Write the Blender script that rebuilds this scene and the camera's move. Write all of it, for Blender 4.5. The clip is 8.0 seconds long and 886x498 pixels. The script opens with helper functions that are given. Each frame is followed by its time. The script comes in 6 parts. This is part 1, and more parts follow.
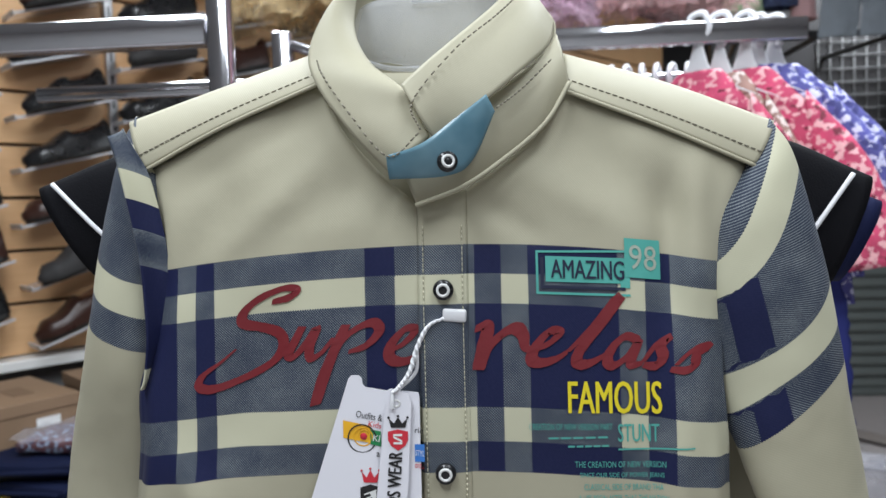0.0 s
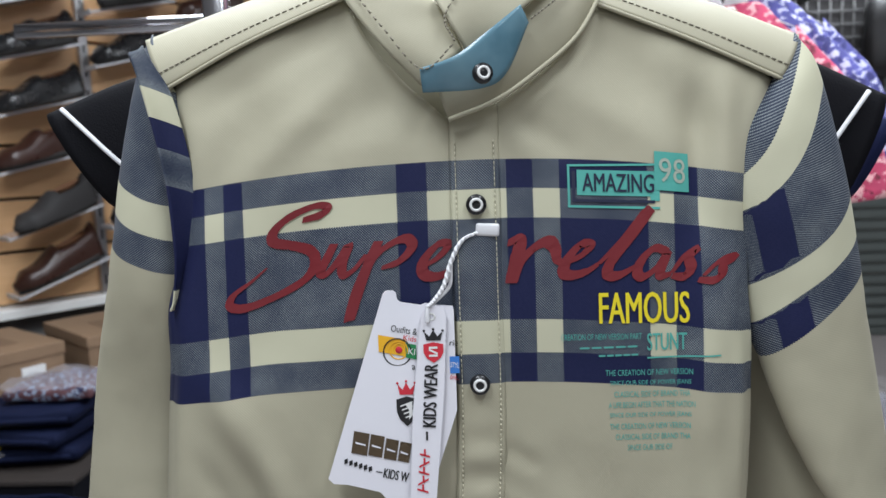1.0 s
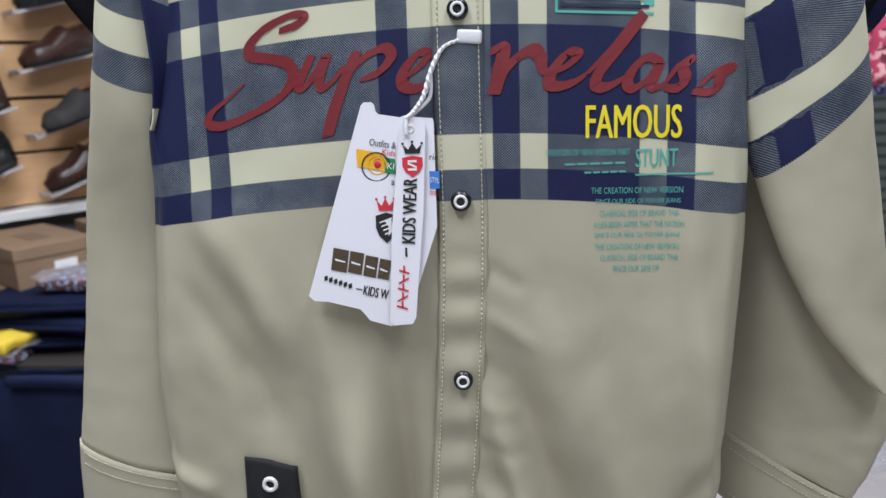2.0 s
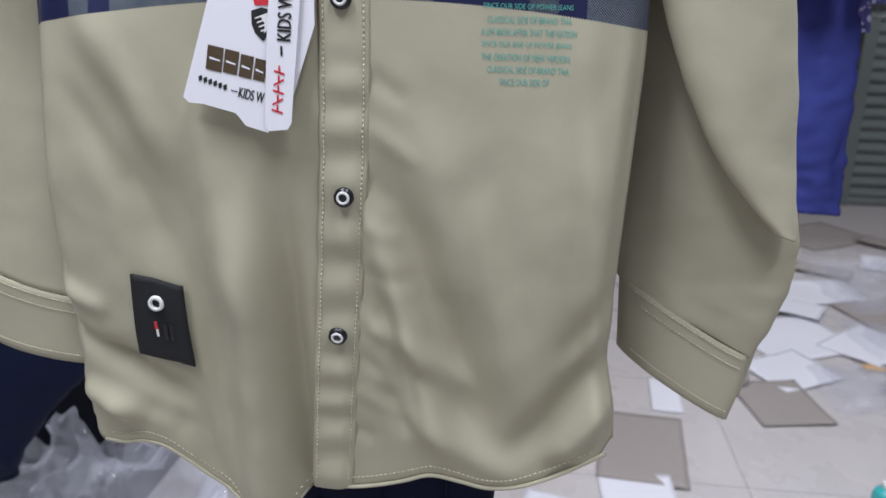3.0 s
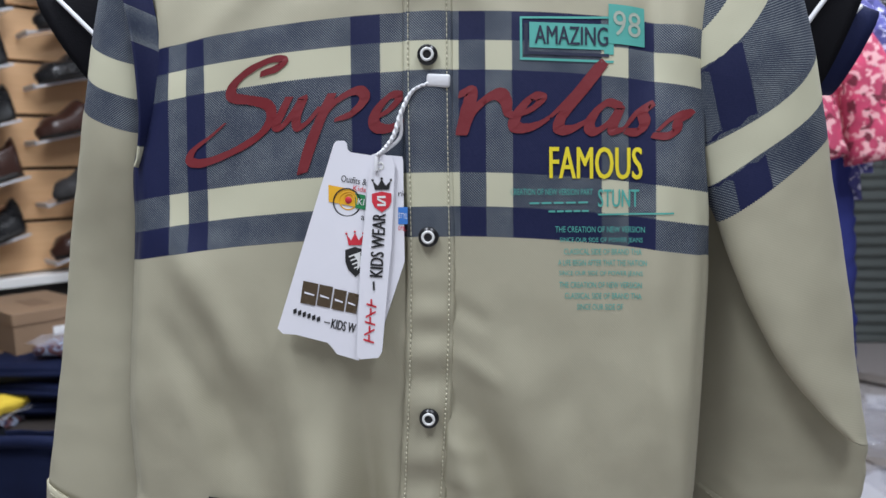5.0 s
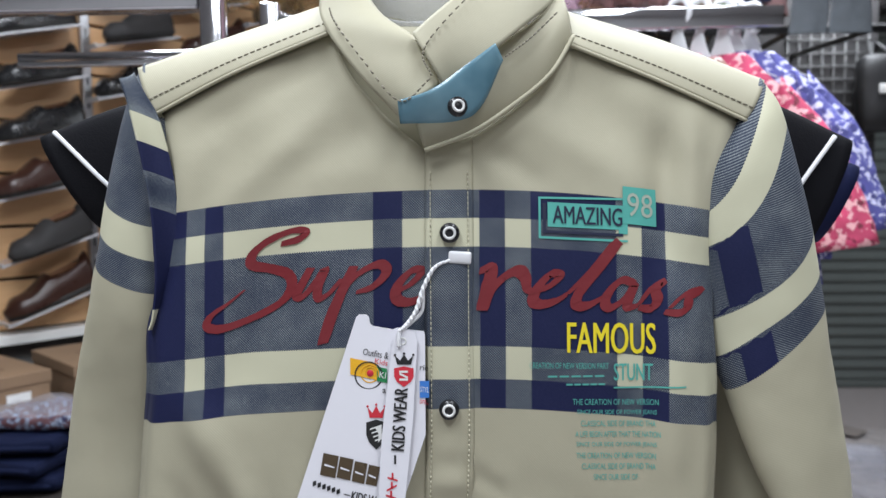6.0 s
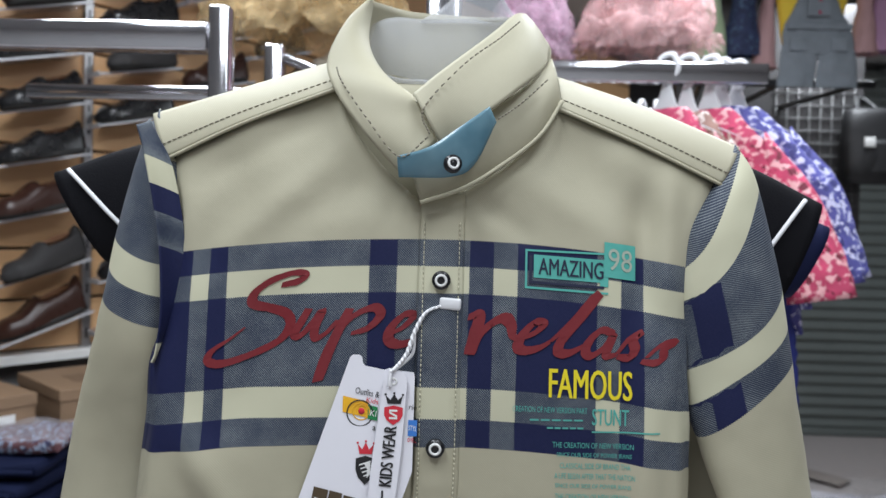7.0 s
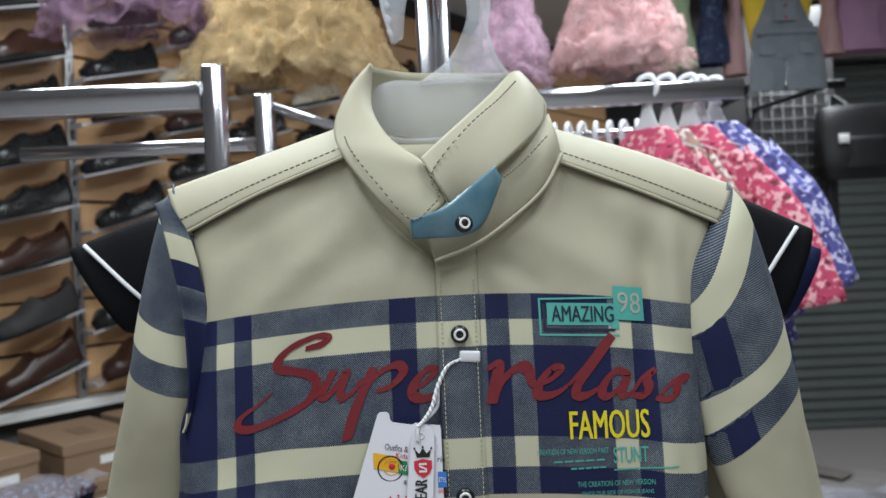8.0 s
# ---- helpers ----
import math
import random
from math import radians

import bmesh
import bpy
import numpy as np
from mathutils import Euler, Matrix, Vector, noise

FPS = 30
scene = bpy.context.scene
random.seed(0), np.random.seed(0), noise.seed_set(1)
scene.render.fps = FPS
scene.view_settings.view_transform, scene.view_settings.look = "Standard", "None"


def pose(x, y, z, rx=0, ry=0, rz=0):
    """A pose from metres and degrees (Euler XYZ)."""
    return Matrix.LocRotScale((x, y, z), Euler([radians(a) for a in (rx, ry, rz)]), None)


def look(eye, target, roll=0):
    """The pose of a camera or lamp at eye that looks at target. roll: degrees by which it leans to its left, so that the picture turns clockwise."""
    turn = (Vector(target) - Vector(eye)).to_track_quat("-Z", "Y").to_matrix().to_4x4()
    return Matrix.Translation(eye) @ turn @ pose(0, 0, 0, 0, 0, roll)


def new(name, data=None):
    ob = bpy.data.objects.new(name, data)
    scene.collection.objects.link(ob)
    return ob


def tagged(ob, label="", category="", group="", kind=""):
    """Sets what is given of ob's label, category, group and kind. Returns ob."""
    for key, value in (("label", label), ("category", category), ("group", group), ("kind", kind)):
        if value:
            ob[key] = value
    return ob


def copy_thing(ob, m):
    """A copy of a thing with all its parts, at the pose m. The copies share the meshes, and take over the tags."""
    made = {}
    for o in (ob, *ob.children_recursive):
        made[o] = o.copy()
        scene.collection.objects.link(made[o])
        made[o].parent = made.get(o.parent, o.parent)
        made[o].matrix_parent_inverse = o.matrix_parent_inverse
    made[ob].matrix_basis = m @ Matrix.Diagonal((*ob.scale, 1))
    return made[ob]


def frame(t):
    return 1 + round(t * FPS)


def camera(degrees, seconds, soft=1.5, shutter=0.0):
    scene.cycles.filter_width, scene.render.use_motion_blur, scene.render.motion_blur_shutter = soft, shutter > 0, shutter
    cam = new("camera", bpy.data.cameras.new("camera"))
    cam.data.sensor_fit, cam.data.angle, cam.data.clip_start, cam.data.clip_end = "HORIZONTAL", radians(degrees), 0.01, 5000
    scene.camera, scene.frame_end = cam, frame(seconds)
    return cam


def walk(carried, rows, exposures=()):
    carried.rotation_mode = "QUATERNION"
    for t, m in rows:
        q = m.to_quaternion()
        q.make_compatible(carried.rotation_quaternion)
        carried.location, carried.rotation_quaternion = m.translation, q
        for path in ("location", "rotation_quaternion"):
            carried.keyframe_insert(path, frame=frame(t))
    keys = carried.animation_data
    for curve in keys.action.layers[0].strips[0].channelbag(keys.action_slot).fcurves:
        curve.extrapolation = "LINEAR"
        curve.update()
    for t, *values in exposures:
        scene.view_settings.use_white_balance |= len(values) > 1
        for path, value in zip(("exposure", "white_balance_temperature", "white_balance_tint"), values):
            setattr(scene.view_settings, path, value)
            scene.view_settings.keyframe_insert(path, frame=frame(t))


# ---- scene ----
cam = camera(62.5, 8.0)
PATH = [
    (0, (0.033, -0.387, 1.383), (-0.138, 1.602, 1.259), -1.7),
    (0.5, (0.017, -0.395, 1.391), (-0.109, 1.592, 1.203), 1.2),
    (1, (0.001, -0.393, 1.365), (-0.099, 1.588, 1.107), -2.2),
    (1.2, (0.004, -0.391, 1.344), (-0.084, 1.586, 1.059), -1.6),
    (2.3, (0.047, -0.389, 1.281), (-0.191, 1.541, 0.783), -2.8),
    (2.5, (0.066, -0.379, 1.255), (-0.188, 1.545, 0.772), -2.8),
    (3, (0.097, -0.384, 1.238), (-0.138, 1.501, 0.61), 0.6),
    (3.5, (0.075, -0.385, 1.205), (-0.132, 1.5, 0.568), -1.3),
    (4, (0.09, -0.389, 1.24), (-0.156, 1.539, 0.768), -1.6),
    (4.5, (0.081, -0.405, 1.268), (-0.201, 1.536, 0.876), -0.6),
    (4.7, (0.067, -0.403, 1.273), (-0.196, 1.554, 0.955), -1.1),
    (5.8, (0.02, -0.399, 1.34), (-0.064, 1.592, 1.17), 0.5),
    (6, (0.014, -0.404, 1.358), (-0.075, 1.588, 1.213), -0.6),
    (6.5, (0.007, -0.419, 1.364), (-0.066, 1.575, 1.229), -0.1),
    (7, (0.014, -0.429, 1.367), (-0.05, 1.569, 1.315), 1.4),
    (7.5, (0.001, -0.438, 1.38), (-0.032, 1.561, 1.328), -1.7),
    (8, (-0.002, -0.447, 1.39), (-0.028, 1.553, 1.388), -2.6),
]
walk(cam, [(t, look(eye, target, roll)) for t, eye, target, roll in PATH],
     [(0.0, -0.08, 6300, 5), (0.5, -0.13, 6280, 6), (1.2, 0.06, 6300, 6), (2.4, 0.17, 6200, 10), (3.5, 0.17, 6200, 10), (4.7, 0.0, 6150, 9), (6.0, 0.08, 6300, 7), (7.0, -0.06, 6300, 6), (8.0, -0.26, 6330, 3)])
# ---- body ----
cam.data.dof.use_dof = True
cam.data.dof.focus_distance = 0.41
cam.data.dof.aperture_fstop = 11.0

# ---- light ----
world = bpy.data.worlds.new("world")
scene.world = world
world.use_nodes = True
world.node_tree.nodes["Background"].inputs[0].default_value = (0.9, 0.95, 1.0, 1)
world.node_tree.nodes["Background"].inputs[1].default_value = 0.2
# unseen lamps, added and placed to brighten shirt, tulle dresses and shoe wall
LAMPS = [(-0.45, -0.62, 2.53, 22.5), (0.55, -0.62, 2.53, 16), (-0.7, 0.75, 2.53, 24), (0.70, 0.85, 2.53, 30), (1.8, 3.2, 2.53, 38)]
for lx, ly, lz, watts in LAMPS:
    lamp = bpy.data.lights.new("added_lamp", "AREA")
    lamp.shape, lamp.size, lamp.size_y, lamp.energy = "RECTANGLE", 0.28, 1.1, watts
    lamp.color = (0.91, 0.935, 1.0)
    new("added_lamp", lamp).matrix_world = pose(lx, ly, lz)


# ---- materials ----
def nodes_of(name):
    m = bpy.data.materials.new(name)
    m.use_nodes = True
    nt = m.node_tree
    return m, nt, nt.nodes["Principled BSDF"]


def node(nt, kind, **inputs):
    n = nt.nodes.new(kind)
    for key, value in inputs.items():
        n.inputs[key.replace("_", " ")].default_value = value
    return n


def rgba(c, k=1.0):
    return (c[0] * k, c[1] * k, c[2] * k, 1)


def mix_color(nt, fac, a, b):
    """Sockets or colours a and b, mixed by the socket or number fac."""
    n = nt.nodes.new("ShaderNodeMix")
    n.data_type = "RGBA"
    for sock, v in ((n.inputs[0], fac), (n.inputs[6], a), (n.inputs[7], b)):
        if isinstance(v, bpy.types.NodeSocket):
            nt.links.new(v, sock)
        else:
            sock.default_value = v
    return n.outputs[2]


def calc(nt, op, a, b=0.0):
    n = nt.nodes.new("ShaderNodeMath")
    n.operation = op
    for sock, v in ((n.inputs[0], a), (n.inputs[1], b)):
        if isinstance(v, bpy.types.NodeSocket):
            nt.links.new(v, sock)
        else:
            sock.default_value = v
    return n.outputs[0]


def plain(name, c, rough=0.6, metal=0.0, var=0.12, scale=25.0, bump=0.15, fine=350.0, sheen=0.0, alpha=1.0, spec=0.5, depth=0.001):
    """A surface with broad stains, fine grain and relief."""
    m, nt, p = nodes_of(name)
    co = nt.nodes.new("ShaderNodeTexCoord")
    big = node(nt, "ShaderNodeTexNoise", Scale=scale, Detail=4.0)
    small = node(nt, "ShaderNodeTexNoise", Scale=fine, Detail=3.0)
    for n in (big, small):
        nt.links.new(co.outputs["Object"], n.inputs["Vector"])
    f = calc(nt, "MULTIPLY_ADD", big.outputs["Fac"], 0.7)
    f.node.inputs[2].default_value = 0.15
    base = mix_color(nt, f, rgba(c, 1 - var), rgba(c, 1 + var))
    base = mix_color(nt, calc(nt, "MULTIPLY", small.outputs["Fac"], var), base, rgba(c, 0.6))
    nt.links.new(base, p.inputs["Base Color"])
    r = calc(nt, "MULTIPLY_ADD", big.outputs["Fac"], 0.2)
    r.node.inputs[2].default_value = max(0.02, rough - 0.1)
    nt.links.new(r, p.inputs["Roughness"])
    p.inputs["Metallic"].default_value = metal
    p.inputs["Sheen Weight"].default_value = sheen
    p.inputs["Alpha"].default_value = alpha
    p.inputs["Specular IOR Level"].default_value = spec
    if bump:
        b = node(nt, "ShaderNodeBump", Strength=bump, Distance=depth)
        nt.links.new(small.outputs["Fac"], b.inputs["Height"])
        nt.links.new(b.outputs[0], p.inputs["Normal"])
    return m


def stripes(nt, sock, lo, hi, spans):
    """1 inside the spans, 0 outside, along a coordinate in metres."""
    t = calc(nt, "DIVIDE", calc(nt, "SUBTRACT", sock, lo), hi - lo)
    r = nt.nodes.new("ShaderNodeValToRGB")
    r.color_ramp.interpolation = "CONSTANT"
    r.color_ramp.elements[0].color = (0, 0, 0, 1)
    r.color_ramp.elements.remove(r.color_ramp.elements[1])
    for a, b in spans:
        for at, v in ((a, 1), (b, 0)):
            e = r.color_ramp.elements.new(min(0.9999, max(0.0001, (at - lo) / (hi - lo))))
            e.color = (v, v, v, 1)
    nt.links.new(t, r.inputs[0])
    return r.outputs[0]


BEIGE, CREAM, NAVY = (0.452, 0.424, 0.311), (0.57, 0.555, 0.405), (0.006, 0.010, 0.050)


def cloth(name, cols=(), rows=(), zone=None):
    """The shirt's twill: plain beige, with a woven check inside the zone."""
    m, nt, p = nodes_of(name)
    uv = nt.nodes.new("ShaderNodeUVMap")
    uv.uv_map = "fabric"
    sep = nt.nodes.new("ShaderNodeSeparateXYZ")
    nt.links.new(uv.outputs[0], sep.inputs[0])
    u, v = sep.outputs[0], sep.outputs[1]
    saw = calc(nt, "PINGPONG", u, 0.0007)
    saw2 = calc(nt, "PINGPONG", v, 0.0007)
    vj = calc(nt, "ADD", v, calc(nt, "MULTIPLY", saw, 0.9))
    uj = calc(nt, "ADD", u, calc(nt, "MULTIPLY", saw2, 0.9))
    co = nt.nodes.new("ShaderNodeTexCoord")
    big = node(nt, "ShaderNodeTexNoise", Scale=22.0, Detail=3.0)
    fine = node(nt, "ShaderNodeTexNoise", Scale=900.0, Detail=2.0)
    patchy = node(nt, "ShaderNodeTexNoise", Scale=48.0, Detail=5.0)
    nt.links.new(co.outputs["Object"], patchy.inputs["Vector"])
    nt.links.new(co.outputs["Object"], big.inputs["Vector"])
    nt.links.new(co.outputs["Object"], fine.inputs["Vector"])
    weave = node(nt, "ShaderNodeTexWave", Scale=1.0, Distortion=0.0)
    weave.bands_direction = "DIAGONAL"
    sc = node(nt, "ShaderNodeVectorMath")
    sc.operation = "MULTIPLY"
    sc.inputs[1].default_value = (450, 440, 0)
    nt.links.new(uv.outputs[0], sc.inputs[0])
    nt.links.new(sc.outputs[0], weave.inputs["Vector"])
    cross = node(nt, "ShaderNodeTexWave", Scale=1.0, Distortion=0.0)
    cross.bands_direction = "DIAGONAL"
    sc2 = node(nt, "ShaderNodeVectorMath")
    sc2.operation = "MULTIPLY"
    sc2.inputs[1].default_value = (-430, 455, 0)
    nt.links.new(uv.outputs[0], sc2.inputs[0])
    nt.links.new(sc2.outputs[0], cross.inputs["Vector"])
    broad = mix_color(nt, big.outputs["Fac"], rgba(BEIGE, 0.93), rgba(BEIGE, 1.06))
    base = mix_color(nt, calc(nt, "MULTIPLY", calc(nt, "ADD", weave.outputs["Fac"], fine.outputs["Fac"]), 0.11), broad, rgba(BEIGE, 0.6))
    if zone:
        c = stripes(nt, uj, -0.3, 0.3, cols)
        r = stripes(nt, vj, zone[0] - 0.05, zone[1] + 0.05, rows)
        inside = stripes(nt, vj, zone[0] - 0.05, zone[1] + 0.05, [zone])
        both = calc(nt, "MULTIPLY", c, r)
        either = calc(nt, "MAXIMUM", c, r)
        thread = calc(nt, "MULTIPLY_ADD", weave.outputs["Fac"], 1.0)
        shimmer = calc(nt, "MULTIPLY_ADD", patchy.outputs["Fac"], 0.9)
        shimmer.node.inputs[2].default_value = -1.50
        nt.links.new(shimmer, thread.node.inputs[2])
        thread = calc(nt, "ADD", thread, calc(nt, "MULTIPLY", calc(nt, "ADD", cross.outputs["Fac"], fine.outputs["Fac"]), 0.52))
        n = thread.node
        n.use_clamp = True
        grey = mix_color(nt, thread, (0.020, 0.029, 0.058, 1), (0.40, 0.435, 0.43, 1))
        navy = mix_color(nt, calc(nt, "MULTIPLY", fine.outputs["Fac"], 0.22), rgba(NAVY), (0.05, 0.05, 0.12, 1))
        cream = mix_color(nt, calc(nt, "MULTIPLY", weave.outputs["Fac"], 0.08), rgba(CREAM), rgba(CREAM, 0.75))
        col = mix_color(nt, both, mix_color(nt, either, cream, grey), navy)
        base = mix_color(nt, inside, base, col)
    nt.links.new(base, p.inputs["Base Color"])
    p.inputs["Roughness"].default_value = 0.60
    p.inputs["Specular IOR Level"].default_value = 0.25
    p.inputs["Sheen Weight"].default_value = 0.04
    p.inputs["Sheen Roughness"].default_value = 0.4
    h = calc(nt, "ADD", calc(nt, "MULTIPLY", weave.outputs["Fac"], 0.6), calc(nt, "MULTIPLY", fine.outputs["Fac"], 0.5))
    b = node(nt, "ShaderNodeBump", Strength=0.22, Distance=0.0002)
    nt.links.new(h, b.inputs["Height"])
    b2 = node(nt, "ShaderNodeBump", Strength=0.4, Distance=0.0015)
    soft = node(nt, "ShaderNodeTexNoise", Scale=38.0, Detail=2.0)
    nt.links.new(co.outputs["Object"], soft.inputs["Vector"])
    nt.links.new(soft.outputs["Fac"], b2.inputs["Height"])
    nt.links.new(b2.outputs[0], b.inputs["Normal"])
    nt.links.new(b.outputs[0], p.inputs["Normal"])
    return m


ROWS = [(1.2415, 1.2580), (1.2765, 1.3300), (1.3455, 1.3615)]
ZONE = (1.2415, 1.3615)
M_LEFT = cloth("check_left", [(-0.29, -0.1545), (-0.1425, -0.1290), (-0.0425, -0.0280)], ROWS, ZONE)
M_RIGHT = cloth("check_right", [(0.0155, 0.0300), (0.0440, 0.0905), (0.1035, 0.1185)], ROWS, ZONE)
M_PLACKET = cloth("check_placket", [], ROWS, ZONE)
M_SLEEVE_L = cloth("check_sleeve_outer", [], [(0.002, 0.014), (0.026, 0.086), (0.105, 0.124)], (-0.02, 0.124))
M_SLEEVE_F = cloth("check_sleeve_fold", [(0.051, 0.145)], [(-0.02, 0.036), (0.051, 0.066), (0.086, 0.145)], (-0.03, 0.2))
M_SLEEVE_R = cloth("check_sleeve_other", [(0.042, 0.059)], [(-0.08, -0.004), (0.026, 0.088), (0.110, 0.130)], (-0.09, 0.130))
M_BEIGE = cloth("beige_twill")
M_BAND = cloth("beige_collar_twill")
M_THREAD = plain("thread", (0.62, 0.59, 0.44), 0.7, fine=900)
M_THREAD_D = plain("dark_thread", (0.22, 0.20, 0.15), 0.7, fine=900)
M_CHROME = plain("chrome", (0.60, 0.60, 0.63), 0.10, 1.0, var=0.05, scale=9, bump=0.06, fine=45)
M_WHITE_PLASTIC = plain("white_plastic", (0.78, 0.78, 0.80), 0.35, var=0.03)
M_CARD = plain("white_card", (0.80, 0.79, 0.84), 0.35, var=0.02, bump=0.03)
M_CORD = plain("white_cord", (0.82, 0.82, 0.84), 0.7, var=0.05, fine=1500)
M_BLACK = plain("black_plastic", (0.012, 0.012, 0.014), 0.3)
M_WHITE = plain("white_enamel", (0.8, 0.8, 0.78), 0.35, var=0.03)
M_RED_INK = plain("dark_red_ink", (0.185, 0.016, 0.022), 0.5, var=0.15, scale=60)
M_YELLOW_INK = plain("yellow_ink", (0.80, 0.66, 0.02), 0.5, var=0.05)
M_TEAL_INK = plain("teal_ink", (0.10, 0.42, 0.36), 0.55, var=0.12)
M_PALE_INK = plain("pale_ink", (0.42, 0.48, 0.40), 0.55)
M_DARK_INK = plain("dark_navy_ink", (0.015, 0.02, 0.05), 0.5)
M_LABEL = plain("black_label", (0.009, 0.010, 0.012), 0.75, bump=0.4, fine=700)
M_PRINT_RED = plain("print_red", (0.62, 0.03, 0.05), 0.4)
M_PRINT_BLUE = plain("print_blue", (0.05, 0.2, 0.6), 0.4)
M_PRINT_GREEN = plain("print_green", (0.02, 0.22, 0.07), 0.4)
M_PRINT_ORANGE = plain("print_orange", (0.85, 0.45, 0.02), 0.4)
M_PRINT_BLACK = plain("print_black", (0.015, 0.015, 0.016), 0.4)
M_PRINT_BRONZE = plain("print_bronze", (0.10, 0.07, 0.04), 0.3, 0.3)


def tape_material():
    m, nt, p = nodes_of("blue_film")
    co = nt.nodes.new("ShaderNodeTexCoord")
    n = node(nt, "ShaderNodeTexNoise", Scale=60.0, Detail=2.0)
    nt.links.new(co.outputs["Object"], n.inputs["Vector"])
    nt.links.new(mix_color(nt, n.outputs["Fac"], (0.045, 0.13, 0.19, 1), (0.22, 0.38, 0.45, 1)), p.inputs["Base Color"])
    p.inputs["Roughness"].default_value = 0.22
    p.inputs["Alpha"].default_value = 0.93
    return m


def frosted(name, c, alpha, rough=0.35):
    m, nt, p = nodes_of(name)
    co = nt.nodes.new("ShaderNodeTexCoord")
    n = node(nt, "ShaderNodeTexNoise", Scale=45.0, Detail=3.0)
    nt.links.new(co.outputs["Object"], n.inputs["Vector"])
    nt.links.new(mix_color(nt, n.outputs["Fac"], rgba(c, 0.9), rgba(c, 1.08)), p.inputs["Base Color"])
    p.inputs["Roughness"].default_value = rough
    p.inputs["Alpha"].default_value = alpha
    return m


M_TAPE = tape_material()
M_FROST = frosted("frosted_plastic", (0.84, 0.86, 0.90), 0.26, 0.40)
M_CLEAR = frosted("clear_plastic", (0.72, 0.72, 0.80), 0.22, 0.07)


# ---- builders ----
def part(name, bm, material, parent=None, label="", thick=0.0, smooth=True):
    me = bpy.data.meshes.new(name)
    bm.to_mesh(me)
    bm.free()
    for p in me.polygons:
        p.use_smooth = smooth
    ob = new(name, me)
    if material:
        me.materials.append(material)
    if parent:
        ob.parent = parent
    if label:
        ob["label"] = label
    if thick:
        s = ob.modifiers.new("thickness", "SOLIDIFY")
        s.thickness, s.offset = thick, 0.0
    return ob


def thing(name, label, category, at=(0, 0, 0), group="", kind=""):
    ob = new(name)
    ob.empty_display_size = 0.05
    ob.location = at
    return tagged(ob, label, category, group, kind)


def under(parent, ob):
    """Parents ob, built in world coordinates, to a thing that does not stand at the origin."""
    ob.parent = parent
    ob.matrix_parent_inverse = Matrix.Translation(parent.location).inverted()
    return ob


def grid(fn, nu, nv, uvfn=None):
    bm = bmesh.new()
    vs = [[bm.verts.new(fn(i / nu, j / nv)) for j in range(nv + 1)] for i in range(nu + 1)]
    lay = bm.loops.layers.uv.new("fabric")
    for i in range(nu):
        for j in range(nv):
            q = (vs[i][j], vs[i + 1][j], vs[i + 1][j + 1], vs[i][j + 1])
            f = bm.faces.new(q)
            for l in f.loops:
                l[lay].uv = uvfn(l.vert.co) if uvfn else (l.vert.co.x, l.vert.co.z)
    bmesh.ops.recalc_face_normals(bm, faces=bm.faces)
    return bm


def box(bm, c, s, m=None):
    mat4 = Matrix.Translation(c) @ (m or Matrix()) @ Matrix.Diagonal((s[0], s[1], s[2], 1))
    return bmesh.ops.create_cube(bm, size=1.0, matrix=mat4)["verts"]


def box_bm(c, s, bevel=0.0, m=None):
    bm = bmesh.new()
    box(bm, c, s, m)
    if bevel:
        bmesh.ops.bevel(bm, geom=bm.edges[:], offset=bevel, segments=2, affect="EDGES", profile=0.5)
    return bm


def catmull(pts, n):
    """n + 1 points along a smooth line through pts."""
    p = [Vector(q) for q in pts]
    p = [p[0] * 2 - p[1]] + p + [p[-1] * 2 - p[-2]]
    k = len(p) - 3
    out = []
    for i in range(n + 1):
        t = min(i / n * k, k - 1e-6)
        a, f = int(t), t - int(t)
        p0, p1, p2, p3 = p[a:a + 4]
        out.append(0.5 * (2 * p1 + (p2 - p0) * f + (2 * p0 - 5 * p1 + 4 * p2 - p3) * f * f + (3 * p1 - p0 - 3 * p2 + p3) * f ** 3))
    return out


def patch(a, b, nu, nv, bulge=0.0, uvfn=None, wave=None):
    """A sheet between two smooth lines, bulged towards the viewer."""
    ca, cb = catmull(a, nu), catmull(b, nu)

    def fn(s, t):
        i = round(s * nu)
        p = ca[i].lerp(cb[i], t)
        p.y -= bulge * 4 * t * (1 - t)
        if wave:
            p.y += wave(p, s, t)
        return p
    return grid(fn, nu, nv, uvfn)


def rope(pts, r, n=40, sides=10, closed_ends=True):
    """A round bar along a smooth line; r is a radius or a function of 0..1."""
    c = catmull(pts, n)
    bm = bmesh.new()
    rings = []
    for i, p in enumerate(c):
        d = (c[min(i + 1, n)] - c[max(i - 1, 0)]).normalized()
        side = d.cross(Vector((0, 1, 0)))
        if side.length < 0.1:
            side = d.cross(Vector((1, 0, 0)))
        side.normalize()
        up = side.cross(d)
        rr = r(i / n) if callable(r) else r
        rings.append([bm.verts.new(p + rr * (math.cos(2 * math.pi * k / sides) * side + math.sin(2 * math.pi * k / sides) * up)) for k in range(sides)])
    for i in range(n):
        for k in range(sides):
            bm.faces.new((rings[i][k], rings[i][(k + 1) % sides], rings[i + 1][(k + 1) % sides], rings[i + 1][k]))
    if closed_ends:
        bm.faces.new(rings[0][::-1])
        bm.faces.new(rings[-1])
    bmesh.ops.recalc_face_normals(bm, faces=bm.faces)
    return bm


